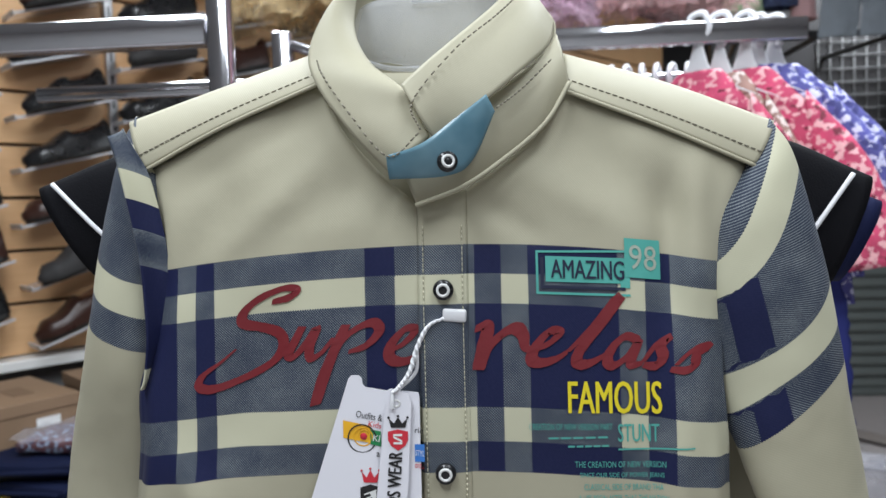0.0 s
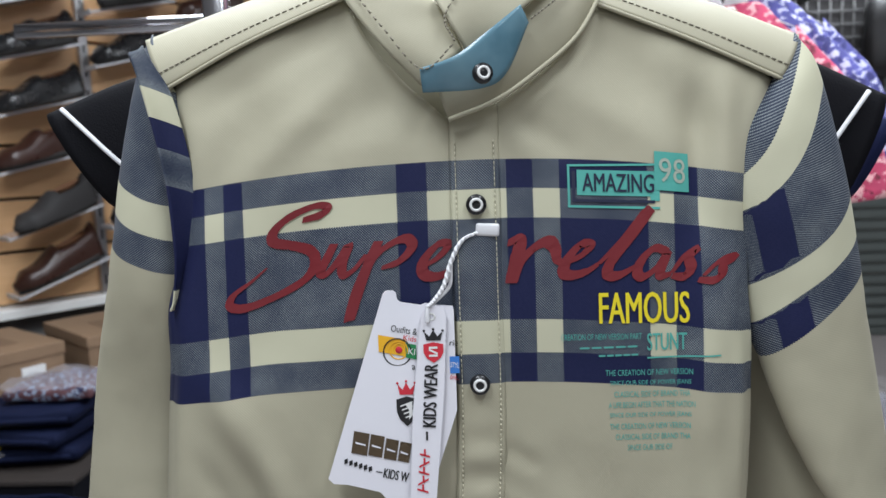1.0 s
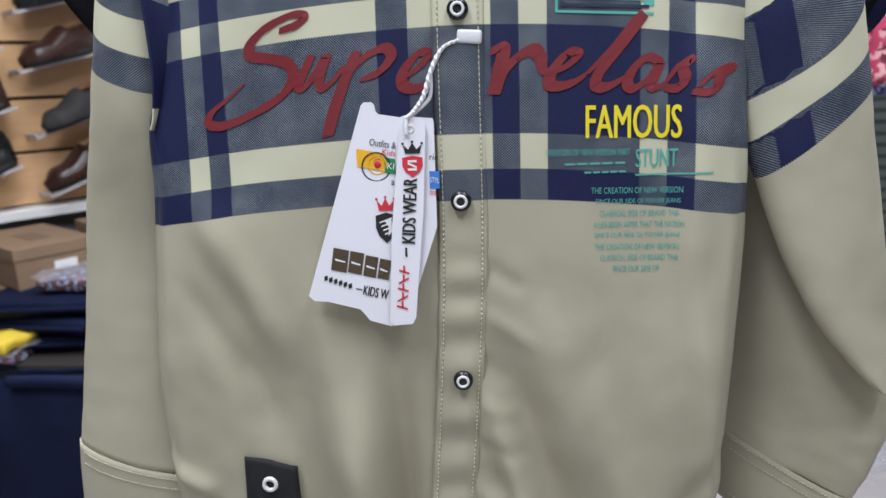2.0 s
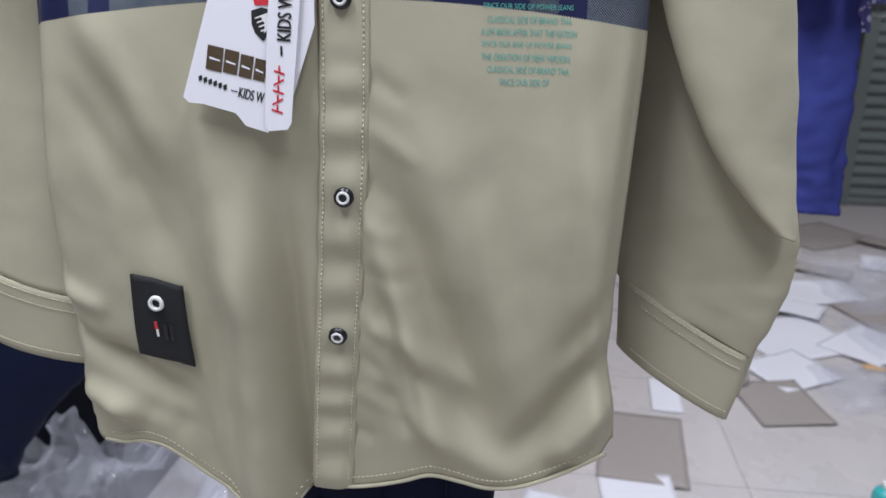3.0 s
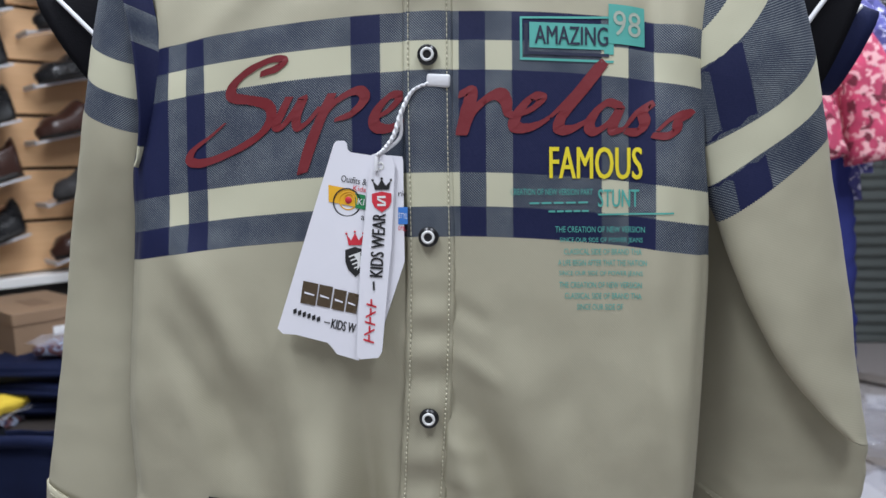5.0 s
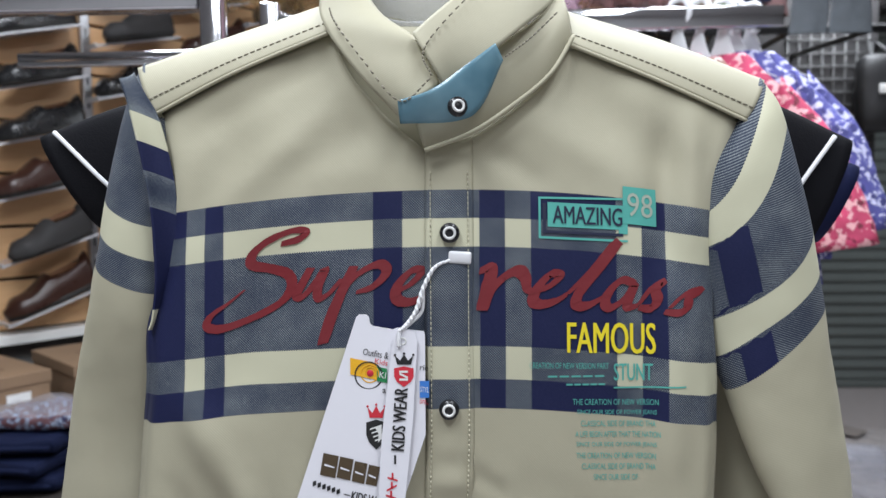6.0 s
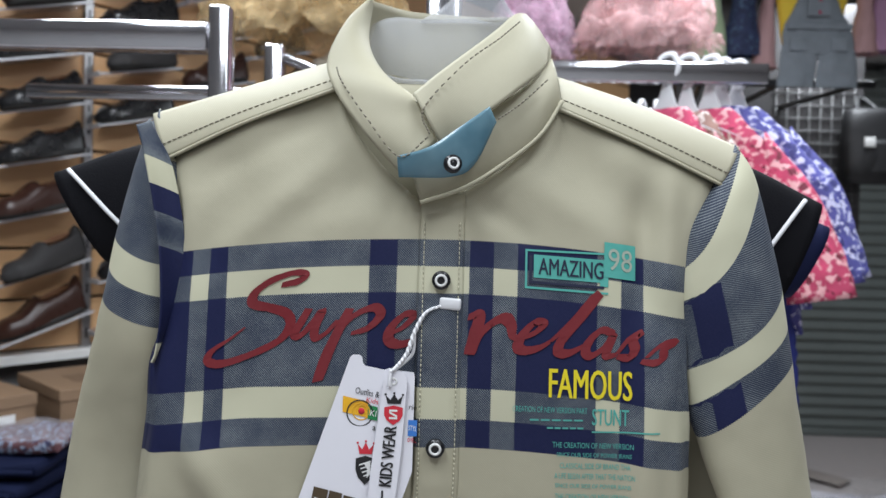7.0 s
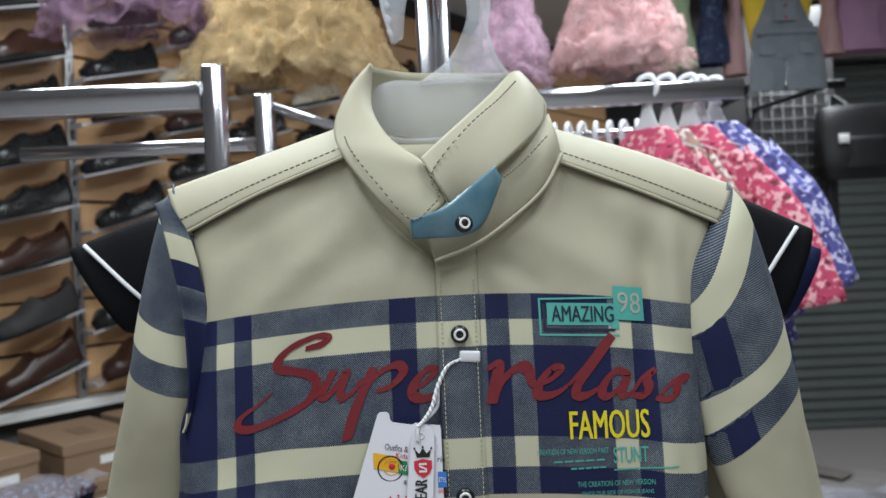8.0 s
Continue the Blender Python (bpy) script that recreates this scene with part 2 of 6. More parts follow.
def tube(rings, n=36, m=40, wrinkle=0.0, freq=30.0, uvfn=None, cap=False, power=1.0):
    """A soft tube: each ring is a left edge, a right edge and a half depth."""
    ls, rs = catmull([r[0] for r in rings], m), catmull([r[1] for r in rings], m)
    ds = catmull([(r[2], 0, 0) for r in rings], m)
    bm = bmesh.new()
    lay = bm.loops.layers.uv.new("fabric")
    vs = []
    for i in range(m + 1):
        c, e = (ls[i] + rs[i]) / 2, (rs[i] - ls[i]) / 2
        ring = []
        for k in range(n):
            a = 2 * math.pi * k / n
            ca, sa = math.cos(a), math.sin(a)
            p = c + e * ca + Vector((0, -1, 0)) * ds[i].x * math.copysign(abs(sa) ** power, sa)
            if wrinkle:
                w = noise.noise(Vector((p.x * freq, p.y * freq, p.z * freq * 0.45))) + 0.4 * noise.noise(p * freq * 2.3)
                p += Vector((ca * e.normalized().x, -sa, 0)) * w * wrinkle
            ring.append(bm.verts.new(p))
        vs.append(ring)
    for i in range(m):
        for k in range(n):
            f = bm.faces.new((vs[i][k], vs[i][(k + 1) % n], vs[i + 1][(k + 1) % n], vs[i + 1][k]))
            for l in f.loops:
                l[lay].uv = uvfn(l.vert.co) if uvfn else (l.vert.co.x, l.vert.co.z)
    if cap:
        bm.faces.new(vs[-1])
        bm.faces.new(vs[0][::-1])
    bmesh.ops.recalc_face_normals(bm, faces=bm.faces)
    return bm


def ramp(x, a, b):
    t = min(1.0, max(0.0, (x - a) / (b - a)))
    return t * t * (3 - 2 * t)


def line1(pairs, soft=0.006):
    """A softened broken line through (place, value) pairs."""
    xs, ys = zip(*sorted(pairs))
    return lambda x: sum(float(np.interp(x + o * soft, xs, ys)) for o in (-1, -0.5, 0, 0.5, 1)) / 5


# ---- the shirt ----
SEAM_L = [(-0.173, 0.024, 1.408), (-0.125, 0.0195, 1.430), (-0.068, 0.0155, 1.451)]
SEAM_R = [(0.066, 0.0145, 1.442), (0.118, 0.0175, 1.421), (0.167, 0.0215, 1.399)]
CREASES = [
    ((-0.062, 1.12), (-0.068, 0.90), 0.017, -0.015), ((-0.042, 1.12), (-0.039, 0.90), 0.009, 0.011),
    ((-0.100, 1.16), (-0.092, 0.95), 0.020, 0.005), ((-0.135, 1.20), (-0.120, 1.10), 0.014, 0.006),
    ((-0.150, 1.24), (-0.110, 1.16), 0.012, -0.004), ((-0.085, 1.19), (-0.075, 1.08), 0.014, -0.005),
    ((-0.165, 1.03), (-0.120, 1.00), 0.010, 0.006), ((-0.170, 0.99), (-0.125, 0.975), 0.009, -0.006),
    ((0.012, 1.13), (0.050, 0.98), 0.010, -0.006), ((0.018, 1.15), (0.075, 0.99), 0.016, 0.007),
    ((0.045, 1.17), (0.060, 1.08), 0.016, -0.004), ((0.125, 1.18), (0.138, 1.06), 0.010, -0.005),
    ((0.145, 1.05), (0.100, 0.985), 0.011, 0.008), ((0.150, 1.015), (0.125, 0.975), 0.011, -0.006),
    ((0.105, 1.16), (0.100, 0.98), 0.020, -0.004), ((0.012, 1.085), (0.030, 1.02), 0.006, 0.004),
    ((0.012, 1.06), (0.032, 1.035), 0.005, -0.003), ((0.014, 1.02), (0.028, 0.99), 0.006, 0.003),
    ((-0.150, 1.395), (-0.075, 1.435), 0.010, 0.002), ((-0.120, 1.40), (-0.150, 1.34), 0.012, 0.002),
    ((0.060, 1.43), (0.120, 1.37), 0.016, 0.0025), ((0.135, 1.40), (0.132, 1.33), 0.009, -0.003),
    ((0.120, 1.39), (0.118, 1.32), 0.009, 0.003), ((-0.03, 1.37), (-0.10, 1.38), 0.018, -0.0015),
    ((-0.060, 1.415), (-0.128, 1.355), 0.009, -0.0016), ((-0.045, 1.395), (-0.090, 1.370), 0.010, 0.0016), ((0.040, 1.40), (0.085, 1.375), 0.010, -0.0016), ((0.020, 1.385), (0.050, 1.365), 0.007, 0.0016), ((0.105, 1.42), (0.100, 1.36), 0.013, -0.0020),
    ((-0.195, 1.075), (-0.165, 1.060), 0.006, -0.004), ((-0.195, 1.045), (-0.150, 1.020), 0.007, 0.004), ((-0.195, 1.000), (-0.160, 0.990), 0.008, -0.005), ((-0.150, 0.985), (-0.120, 0.975), 0.010, 0.006),
    ((0.020, 1.060), (0.065, 1.020), 0.006, -0.0025), ((0.020, 1.050), (0.060, 1.000), 0.006, 0.003), ((0.030, 1.000), (0.090, 0.960), 0.010, -0.004), ((0.070, 1.130), (0.090, 1.030), 0.010, -0.003),
    ((0.146, 1.090), (0.120, 1.050), 0.008, 0.004), ((0.155, 1.000), (0.120, 0.965), 0.009, 0.004), ((-0.110, 1.080), (-0.095, 0.960), 0.008, -0.003), ((-0.160, 1.190), (-0.130, 1.130), 0.008, 0.0025),
    ((0.128, 1.30), (0.120, 1.20), 0.011, -0.003), ((-0.10, 1.33), (-0.12, 1.25), 0.018, 0.003),
]


def crease(x, z, p, q, w, amp):
    dx, dz = q[0] - p[0], q[1] - p[1]
    n = math.hypot(dx, dz)
    t = ((x - p[0]) * dx + (z - p[1]) * dz) / (n * n)
    d = ((x - p[0]) * dz - (z - p[1]) * dx) / n
    return amp * math.exp(-(d / w) ** 2) * ramp(t, -0.25, 0.25) * (1 - ramp(t, 0.8, 1.3))


# the front leans forward down to the belly and falls back to the hem
belly = line1([(1.47, 0.018), (1.42, 0.009), (1.40, 0.004), (1.37, -0.001), (1.338, -0.005), (1.29, -0.009), (1.243, -0.011), (1.19, -0.0105), (1.13, -0.008), (1.05, -0.001), (0.93, 0.010)], 0.03)


def shirt_y(x, z):
    """Depth of the shirt's front."""
    y = (0.62 - 0.4 * (1 - ramp(z, 1.10, 1.35))) * x * x + belly(z)
    for c in CREASES:
        y += (1.35 - 0.1 * ramp(z, 1.22, 1.38)) * crease(x, z, *c)
    y += 0.0016 * noise.noise(Vector((x * 22, 0.0, z * 14))) + 0.0007 * noise.noise(Vector((x * 60, 3.0, z * 45))) * ramp(1.24 - z, 0, 0.06)
    for k in range(9):
        zz = 1.205 - 0.027 * k
        y += crease(x, z, (placket_x(zz) + 0.012, zz), (placket_x(zz) + 0.030 + 0.008 * math.sin(k * 2.1), zz - 0.012 - 0.006 * math.sin(k * 1.3)), 0.0045, 0.0016 * (-1) ** k)
    return y


def placket_x(z):
    return -0.021 * ramp(1.25 - z, 0.0, 0.42) * 1.25


def droop(x):
    return (0.45 if x < 0 else 0.62) * x * x


def fabric_uv(co):
    return (co.x - 0.35 * placket_x(co.z), co.z + droop(co.x))


side_l = line1([(1.408, -0.177), (1.375, -0.168), (1.34, -0.165), (1.315, -0.168), (1.285, -0.179), (1.255, -0.180), (1.226, -0.185), (1.125, -0.194), (1.017, -0.195), (0.94, -0.199)])
side_r = line1([(1.399, 0.168), (1.36, 0.154), (1.32, 0.147), (1.285, 0.1465), (1.25, 0.150), (1.22, 0.151), (1.10, 0.146), (1.04, 0.146), (1.01, 0.152), (0.95, 0.158)])
top_l = line1([(-0.19, 1.400), (-0.173, 1.407), (-0.125, 1.4290), (-0.068, 1.450), (-0.055, 1.425), (-0.035, 1.402), (-0.011, 1.381), (0.02, 1.378)], 0.003)
top_r = line1([(-0.03, 1.380), (0.0, 1.386), (0.015, 1.392), (0.033, 1.404), (0.053, 1.421), (0.066, 1.441), (0.118, 1.420), (0.167, 1.398), (0.19, 1.388)], 0.003)
hem_l = line1([(-0.200, 0.972), (-0.190, 0.962), (-0.180, 0.955), (-0.162, 0.958), (-0.147, 0.961), (-0.132, 0.955), (-0.112, 0.939), (-0.094, 0.927), (-0.076, 0.918), (-0.059, 0.9155), (-0.046, 0.925), (-0.033, 0.940), (-0.02, 0.945)], 0.006)
hem_r = line1([(-0.04, 0.941), (-0.022, 0.941), (0.0, 0.943), (0.021, 0.948), (0.039, 0.956), (0.049, 0.9585), (0.060, 0.954), (0.072, 0.949), (0.091, 0.951), (0.117, 0.959), (0.137, 0.970), (0.155, 0.984), (0.163, 0.992)], 0.006)


def panel(xa, xb, top, hem, nu, nv, y_of, edge):
    """A shirt panel between two side lines, a top line and a hem; edge: the sides (-1 left, 1 right) that roll back."""
    def fn(s, t):
        z = 1.42 - 0.47 * t
        for _ in range(9):
            x = xa(z) + (xb(z) - xa(z)) * s
            z = 0.4 * z + 0.6 * (top(x) + (hem(x) - top(x)) * t)
        q = (1 - s) if edge < 0 else s
        y = y_of(x, z) + (0.009 * ramp(1.28 - z, 0.0, 0.06) + 0.004) * ramp(q, 0.90, 1.0) ** 2
        return Vector((x, y, z))
    return grid(fn, nu, nv, fabric_uv)


shirt = thing("shirt", "beige boys' shirt with navy check chest band on a hanger", "shirt", (0, 0.03, 1.45))


def sp(name, bm, material, label="", thick=0.0):
    return under(shirt, part(name, bm, material, None, label, thick))


front_l = sp("front_panel", panel(side_l, lambda z: placket_x(z) - 0.006 + 0.010 * ramp(1.15 - z, 0.0, 0.1), top_l, hem_l, 70, 120, shirt_y, -1), M_LEFT, "check band over plain beige twill", 0.0008)
front_r = sp("front_panel", panel(lambda z: placket_x(z) + 0.011, side_r, top_r, hem_r, 70, 120, shirt_y, 1), M_RIGHT, "check band over plain beige twill", 0.0008)


def placket_y(x, z):
    pucker = 0.0014 * ramp(1.235 - z, 0.0, 0.05) * math.sin(z * 235 + 9 * noise.noise(Vector((0, 0, z * 9)))) * (1 - ((x - placket_x(z)) / 0.016) ** 2)
    return shirt_y(placket_x(z) + 0.4 * (x - placket_x(z)), z) - 0.0008 - (0.0016 + 0.0016 * ramp(1.22 - z, 0.0, 0.1)) * (1 - ramp(x - placket_x(z), 0.004, 0.0125)) + pucker


def placket_fn(s, t):
    z = 1.390 - (1.390 - hem_r(placket_x(0.947) - 0.0133 + 0.0262 * s)) * t
    x = placket_x(z) - 0.0133 + 0.0262 * s
    e = min(s, 1 - s)
    return Vector((x, placket_y(x, z) + 0.0012 * (1 - ramp(e, 0, 0.06)), z - 0.003 * (1 - s) * (1 - ramp(t, 0, 0.05))))


placket = sp("placket", grid(placket_fn, 16, 150, fabric_uv), M_PLACKET, "button placket with two stitched edges", 0.001)

# back panel and back yoke, seen inside the collar and past the hems
back = sp("back_panel", panel(lambda z: side_l(z) + 0.003, lambda z: side_r(z) - 0.003, line1([(-0.19, 1.43), (-0.075, 1.470), (-0.04, 1.462), (0.04, 1.460), (0.072, 1.462), (0.19, 1.415)]),
                              line1([(-0.19, 0.97), (0.0, 0.955), (0.16, 0.985)]), 40, 50, lambda x, z: 0.052 + 0.004 * math.sin(x * 60) * ramp(1.2 - z, 0, 0.2) - 0.35 * x * x, 0), M_BEIGE, "", 0.0008)


def yoke(seam, ridge):
    a = [(p[0], p[1] - 0.0030, p[2]) for p in seam]
    b = [(p[0], p[1], p[2]) for p in ridge]
    mid = [((a[i][0] + b[i][0]) / 2, (a[i][1] + b[i][1]) / 2, (a[i][2] + b[i][2]) / 2 + 0.004) for i in range(3)]
    return patch(a, b, 50, 14, 0.004)


RIDGE_L = [(-0.190, 0.038, 1.437), (-0.130, 0.040, 1.456), (-0.072, 0.041, 1.474)]
RIDGE_R = [(0.068, 0.040, 1.466), (0.125, 0.038, 1.447), (0.183, 0.036, 1.423)]
yoke_l = sp("yoke", yoke(SEAM_L, RIDGE_L), M_BEIGE, "", 0.0012)
yoke_r = sp("yoke", yoke(SEAM_R, RIDGE_R), M_BEIGE, "", 0.0012)
sp("yoke_back", patch(RIDGE_L, [(-0.186, 0.060, 1.40), (-0.13, 0.064, 1.42), (-0.06, 0.07, 1.44)], 20, 6, -0.002), M_BEIGE, "", 0.0012)
sp("yoke_back", patch(RIDGE_R, [(0.06, 0.07, 1.44), (0.12, 0.064, 1.42), (0.18, 0.060, 1.39)], 20, 6, -0.002), M_BEIGE, "", 0.0012)


def seam_roll(pts, r, name="seam"):
    sp(name, rope(pts, r, 50, 8), M_BEIGE)


seam_roll([(p[0], p[1] - 0.0034, p[2] - 0.0006) for p in SEAM_L], 0.0011)
seam_roll([(p[0], p[1] - 0.0034, p[2] - 0.0006) for p in SEAM_R], 0.0011)


def stitches(name, pts, n, length=0.0019, r=0.00028, mat4=None):
    """A row of single thread stitches along a smooth line."""
    c = catmull(pts, n)
    bm = bmesh.new()
    for i in range(n):
        d = c[i + 1] - c[i]
        if d.length < 1e-6:
            continue
        m = d.to_track_quat("X", "Z").to_matrix().to_4x4()
        box(bm, (c[i] + c[i + 1]) / 2, (min(length, d.length * 0.72), r * 1.6, r * 2), m)
    ob = sp(name, bm, mat4 or M_THREAD)
    tagged(ob, kind="stuff")
    return ob


def on_front(x, z, lift=0.0016):
    return (x, shirt_y(x, z) - lift, z)


for seam, ridge in ((SEAM_L, RIDGE_L), (SEAM_R, RIDGE_R)):
    ca, cb = catmull(seam, 40), catmull(ridge, 40)
    stitches("stitching", [ca[i].lerp(cb[i], 0.27) + Vector((0, -0.0030 * 0.73 - 0.0033 - 0.0010, 0)) for i in range(0, 41, 4)], 30, 0.0026, 0.0003, M_THREAD_D)
for off in (-0.0105, 0.0100):
    stitches("stitching", [(placket_x(z) + off, placket_y(placket_x(z) + off, z) - 0.0011, z) for z in [1.372 - 0.0141 * k for k in range(31)]], 150)
stitches("stitching", [on_front(x, hem_l(x) + 0.0085, 0.0012) for x in [-0.176 + 0.0138 * k for k in range(11)]], 50)
stitches("stitching", [on_front(x, hem_r(x) + 0.0085, 0.0022) for x in [-0.024 + 0.0165 * k for k in range(11)]], 56)


# hem rolls
sp("hem", rope([(x, shirt_y(x, hem_l(x)) - 0.0002, hem_l(x) + 0.0006) for x in [-0.182 + 0.0141 * k for k in range(11)]], 0.0013, 60, 8), M_BEIGE)
sp("hem", rope([(x, shirt_y(x, hem_r(x)) - 0.0012, hem_r(x) + 0.0006) for x in [-0.030 + 0.0179 * k for k in range(11)]], 0.0013, 60, 8), M_BEIGE)


# ---- collar ----
def cp(*args):
    ob = sp(*args)
    ob.location.y += 0.004
    return ob


def collar_uv(co):
    return (co.x * 0.8 + co.z * 0.5, co.z)


cp("collar_back", patch([(-0.053, 0.050, 1.517), (-0.030, 0.080, 1.519), (0.0, 0.088, 1.519), (0.025, 0.078, 1.515), (0.046, 0.045, 1.506)],
                        [(-0.072, 0.040, 1.470), (-0.045, 0.072, 1.458), (0.0, 0.082, 1.455), (0.045, 0.070, 1.456), (0.068, 0.035, 1.462)], 40, 12, -0.003), M_BAND, "", 0.0016)
cp("collar_leaf", patch([(-0.0524, 0.055, 1.5185), (-0.0520, 0.034, 1.4860), (-0.0392, 0.012, 1.4614), (-0.019, -0.008, 1.4435), (-0.0115, -0.012, 1.4330), (-0.0045, -0.015, 1.4172)],
                        [(-0.0529, 0.050, 1.5182), (-0.0655, 0.035, 1.4986), (-0.0745, 0.020, 1.4716), (-0.0678, 0.003, 1.4508), (-0.0478, -0.010, 1.4239), (-0.0258, -0.015, 1.4001)],
                        46, 18, 0.0045, collar_uv, lambda p, s, t: 0.0012 * math.sin(s * 9 + t * 3)), M_BAND, "left wing folded under the closed stand", 0.0018)
cp("collar_leaf", patch([(-0.0185, -0.013, 1.4440), (-0.0026, -0.009, 1.4585), (0.0256, 0.010, 1.4847), (0.0400, 0.026, 1.5010), (0.0475, 0.040, 1.506)],
                        [(-0.0019, -0.020, 1.4150), (0.0131, -0.018, 1.4257), (0.0369, -0.009, 1.4446), (0.0570, 0.010, 1.4650), (0.0625, 0.028, 1.483)],
                        44, 18, 0.004, collar_uv, lambda p, s, t: 0.0036 * math.sin(s * 7 - 1 + t * 2.2) * t), M_BAND, "wing standing up across the neck", 0.0022)
cp("collar_stand", patch([(-0.0175, -0.010, 1.3963), (0.0008, -0.011, 1.4180), (0.0262, -0.006, 1.4381), (0.0500, 0.006, 1.4560), (0.0640, 0.024, 1.4740)],
                         [(-0.0130, -0.007, 1.3825), (0.0110, -0.009, 1.3916), (0.0319, -0.006, 1.4048), (0.0547, 0.001, 1.4237), (0.0685, 0.012, 1.4455)],
                         44, 14, 0.0045, collar_uv, lambda p, s, t: 0.0016 * math.sin(s * 11 + 1) * math.sin(t * 3)), M_BAND, "buttoned stand", 0.0018)
cp("collar_corner", patch([(0.0475, 0.040, 1.506), (0.0560, 0.036, 1.494), (0.0630, 0.030, 1.482), (0.0615, 0.022, 1.466), (0.0670, 0.014, 1.4460)],
                          [(0.0460, 0.060, 1.504), (0.0560, 0.062, 1.492), (0.0640, 0.060, 1.482), (0.0700, 0.050, 1.466), (0.0720, 0.040, 1.4540)], 24, 6, 0.0), M_BAND, "", 0.0016)
seam_roll([(-0.0130, -0.0095, 1.3825), (0.0110, -0.0115, 1.3910), (0.0319, -0.0085, 1.4042), (0.0547, -0.0015, 1.4230), (0.0690, 0.010, 1.4455)], 0.0012)
stitches("stitching", [(-0.0655, 0.003, 1.4620), (-0.0610, -0.002, 1.4520), (-0.0440, -0.0155, 1.4290), (-0.0250, -0.0200, 1.4075), (-0.0085, -0.0215, 1.4190)], 26, 0.0026, 0.0004, M_THREAD_D)
stitches("stitching", [(-0.0080, -0.0215, 1.4200), (-0.0120, -0.0175, 1.4350), (0.0100, -0.0090, 1.4620), (0.0300, 0.0035, 1.4800), (0.0430, 0.0160, 1.4940)], 30, 0.0026, 0.0004, M_THREAD_D)
stitches("stitching", [(0.0300, -0.0155, 1.4300), (0.0430, -0.0100, 1.4400), (0.0590, -0.0010, 1.4560)], 14, 0.0026, 0.0004, M_THREAD_D)
cp("film_strip", patch([(-0.0262, -0.0225, 1.4080), (-0.0080, -0.0275, 1.4130), (0.0085, -0.0255, 1.4245), (0.0250, -0.0195, 1.4372)],
                       [(-0.0252, -0.0205, 1.3962), (0.0045, -0.0225, 1.3970), (0.0175, -0.0205, 1.4045), (0.0292, -0.0165, 1.4290)], 24, 8, 0.001), M_TAPE, "glossy blue plastic film strip under the button", 0.0004)


# ---- sleeves ----
def sleeve_l_uv(co):
    outer = -0.190 - 0.16 * (1.437 - co.z)
    inward = co.x - outer
    return (inward, (1.434 - co.z) - 0.33 * inward + (0.25 * co.y))


def sleeve_r_uv(co):
    outer = 0.186 + 0.235 * (1.421 - co.z)
    inward = outer - co.x
    v = (1.421 - co.z) - (0.64 + 0.80 * ramp(co.z, 1.28, 1.37)) * inward
    return (inward - 0.1 * (1 - ramp(v, 0.018, 0.026)) - 0.1 * ramp(v, 0.086, 0.090) * (1 - ramp(v, 0.107, 0.111)), v)


def away(p, dy, eye=(0.0, -0.393, 1.365)):
    """The point p moved dy deeper along the line from a viewing place."""
    k = (p[1] + dy - eye[1]) / (p[1] - eye[1])
    return tuple(e + (v - e) * k for v, e in zip(p, eye))


sl = [((-0.1865, 0.041, 1.4410), (-0.1690, 0.026, 1.4050), 0.006), ((-0.1950, 0.042, 1.4220), (-0.1660, 0.028, 1.3830), 0.018), ((-0.2110, 0.040, 1.3650), (-0.1635, 0.032, 1.3380), 0.024),
      ((-0.2240, 0.038, 1.3000), (-0.1660, 0.036, 1.2830), 0.024), ((-0.2370, 0.036, 1.2200), (-0.1600, 0.036, 1.2100), 0.020), ((-0.2500, 0.034, 1.1450), (-0.1660, 0.036, 1.1300), 0.019),
      ((-0.2620, 0.032, 1.0770), (-0.1720, 0.034, 1.0520), 0.018)]
LOW = (0.07, -0.40, 1.25)
sl = sl[:4] + [(away(l, 0.013, LOW), away(r, 0.013, LOW), d) for l, r, d in sl[4:]]
sp("sleeve", tube(sl, 44, 90, 0.0016, 26, sleeve_l_uv), M_SLEEVE_L, "long sleeve with check bands near the shoulder", 0.0008)
CUFF_L = [((-0.2630, 0.032, 1.0780), (-0.1715, 0.034, 1.0525), 0.0190), ((-0.2660, 0.032, 1.0500), (-0.1710, 0.034, 1.0300), 0.0185), ((-0.2680, 0.032, 1.0260), (-0.1710, 0.034, 1.0080), 0.0185)]
CUFF_L = [(away(l, 0.013, LOW), away(r, 0.013, LOW), d) for l, r, d in CUFF_L]
sp("cuff", tube(CUFF_L, 44, 12, 0.0008, 20), M_BEIGE, "", 0.0014)
sr_top = [((0.1630, 0.024, 1.3975), (0.1805, 0.037, 1.4250), 0.006), ((0.1470, 0.018, 1.3680), (0.1925, 0.034, 1.4030), 0.017), ((0.1390, 0.020, 1.3280), (0.2050, 0.034, 1.3560), 0.024),
          ((0.1430, 0.022, 1.2860), (0.2165, 0.034, 1.3000), 0.025), ((0.1560, 0.016, 1.2480), (0.2270, 0.034, 1.2440), 0.022), ((0.1690, 0.010, 1.2100), (0.2335, 0.030, 1.1960), 0.018),
          ((0.1870, 0.006, 1.1720), (0.2365, 0.026, 1.1600), 0.014), ((0.2100, 0.006, 1.1420), (0.2400, 0.020, 1.1300), 0.009), ((0.2260, 0.008, 1.1260), (0.2405, 0.018, 1.1190), 0.007)]
sp("sleeve", tube(sr_top, 44, 90, 0.0016, 24, sleeve_r_uv), M_SLEEVE_R, "long sleeve folded back at the elbow", 0.0008)
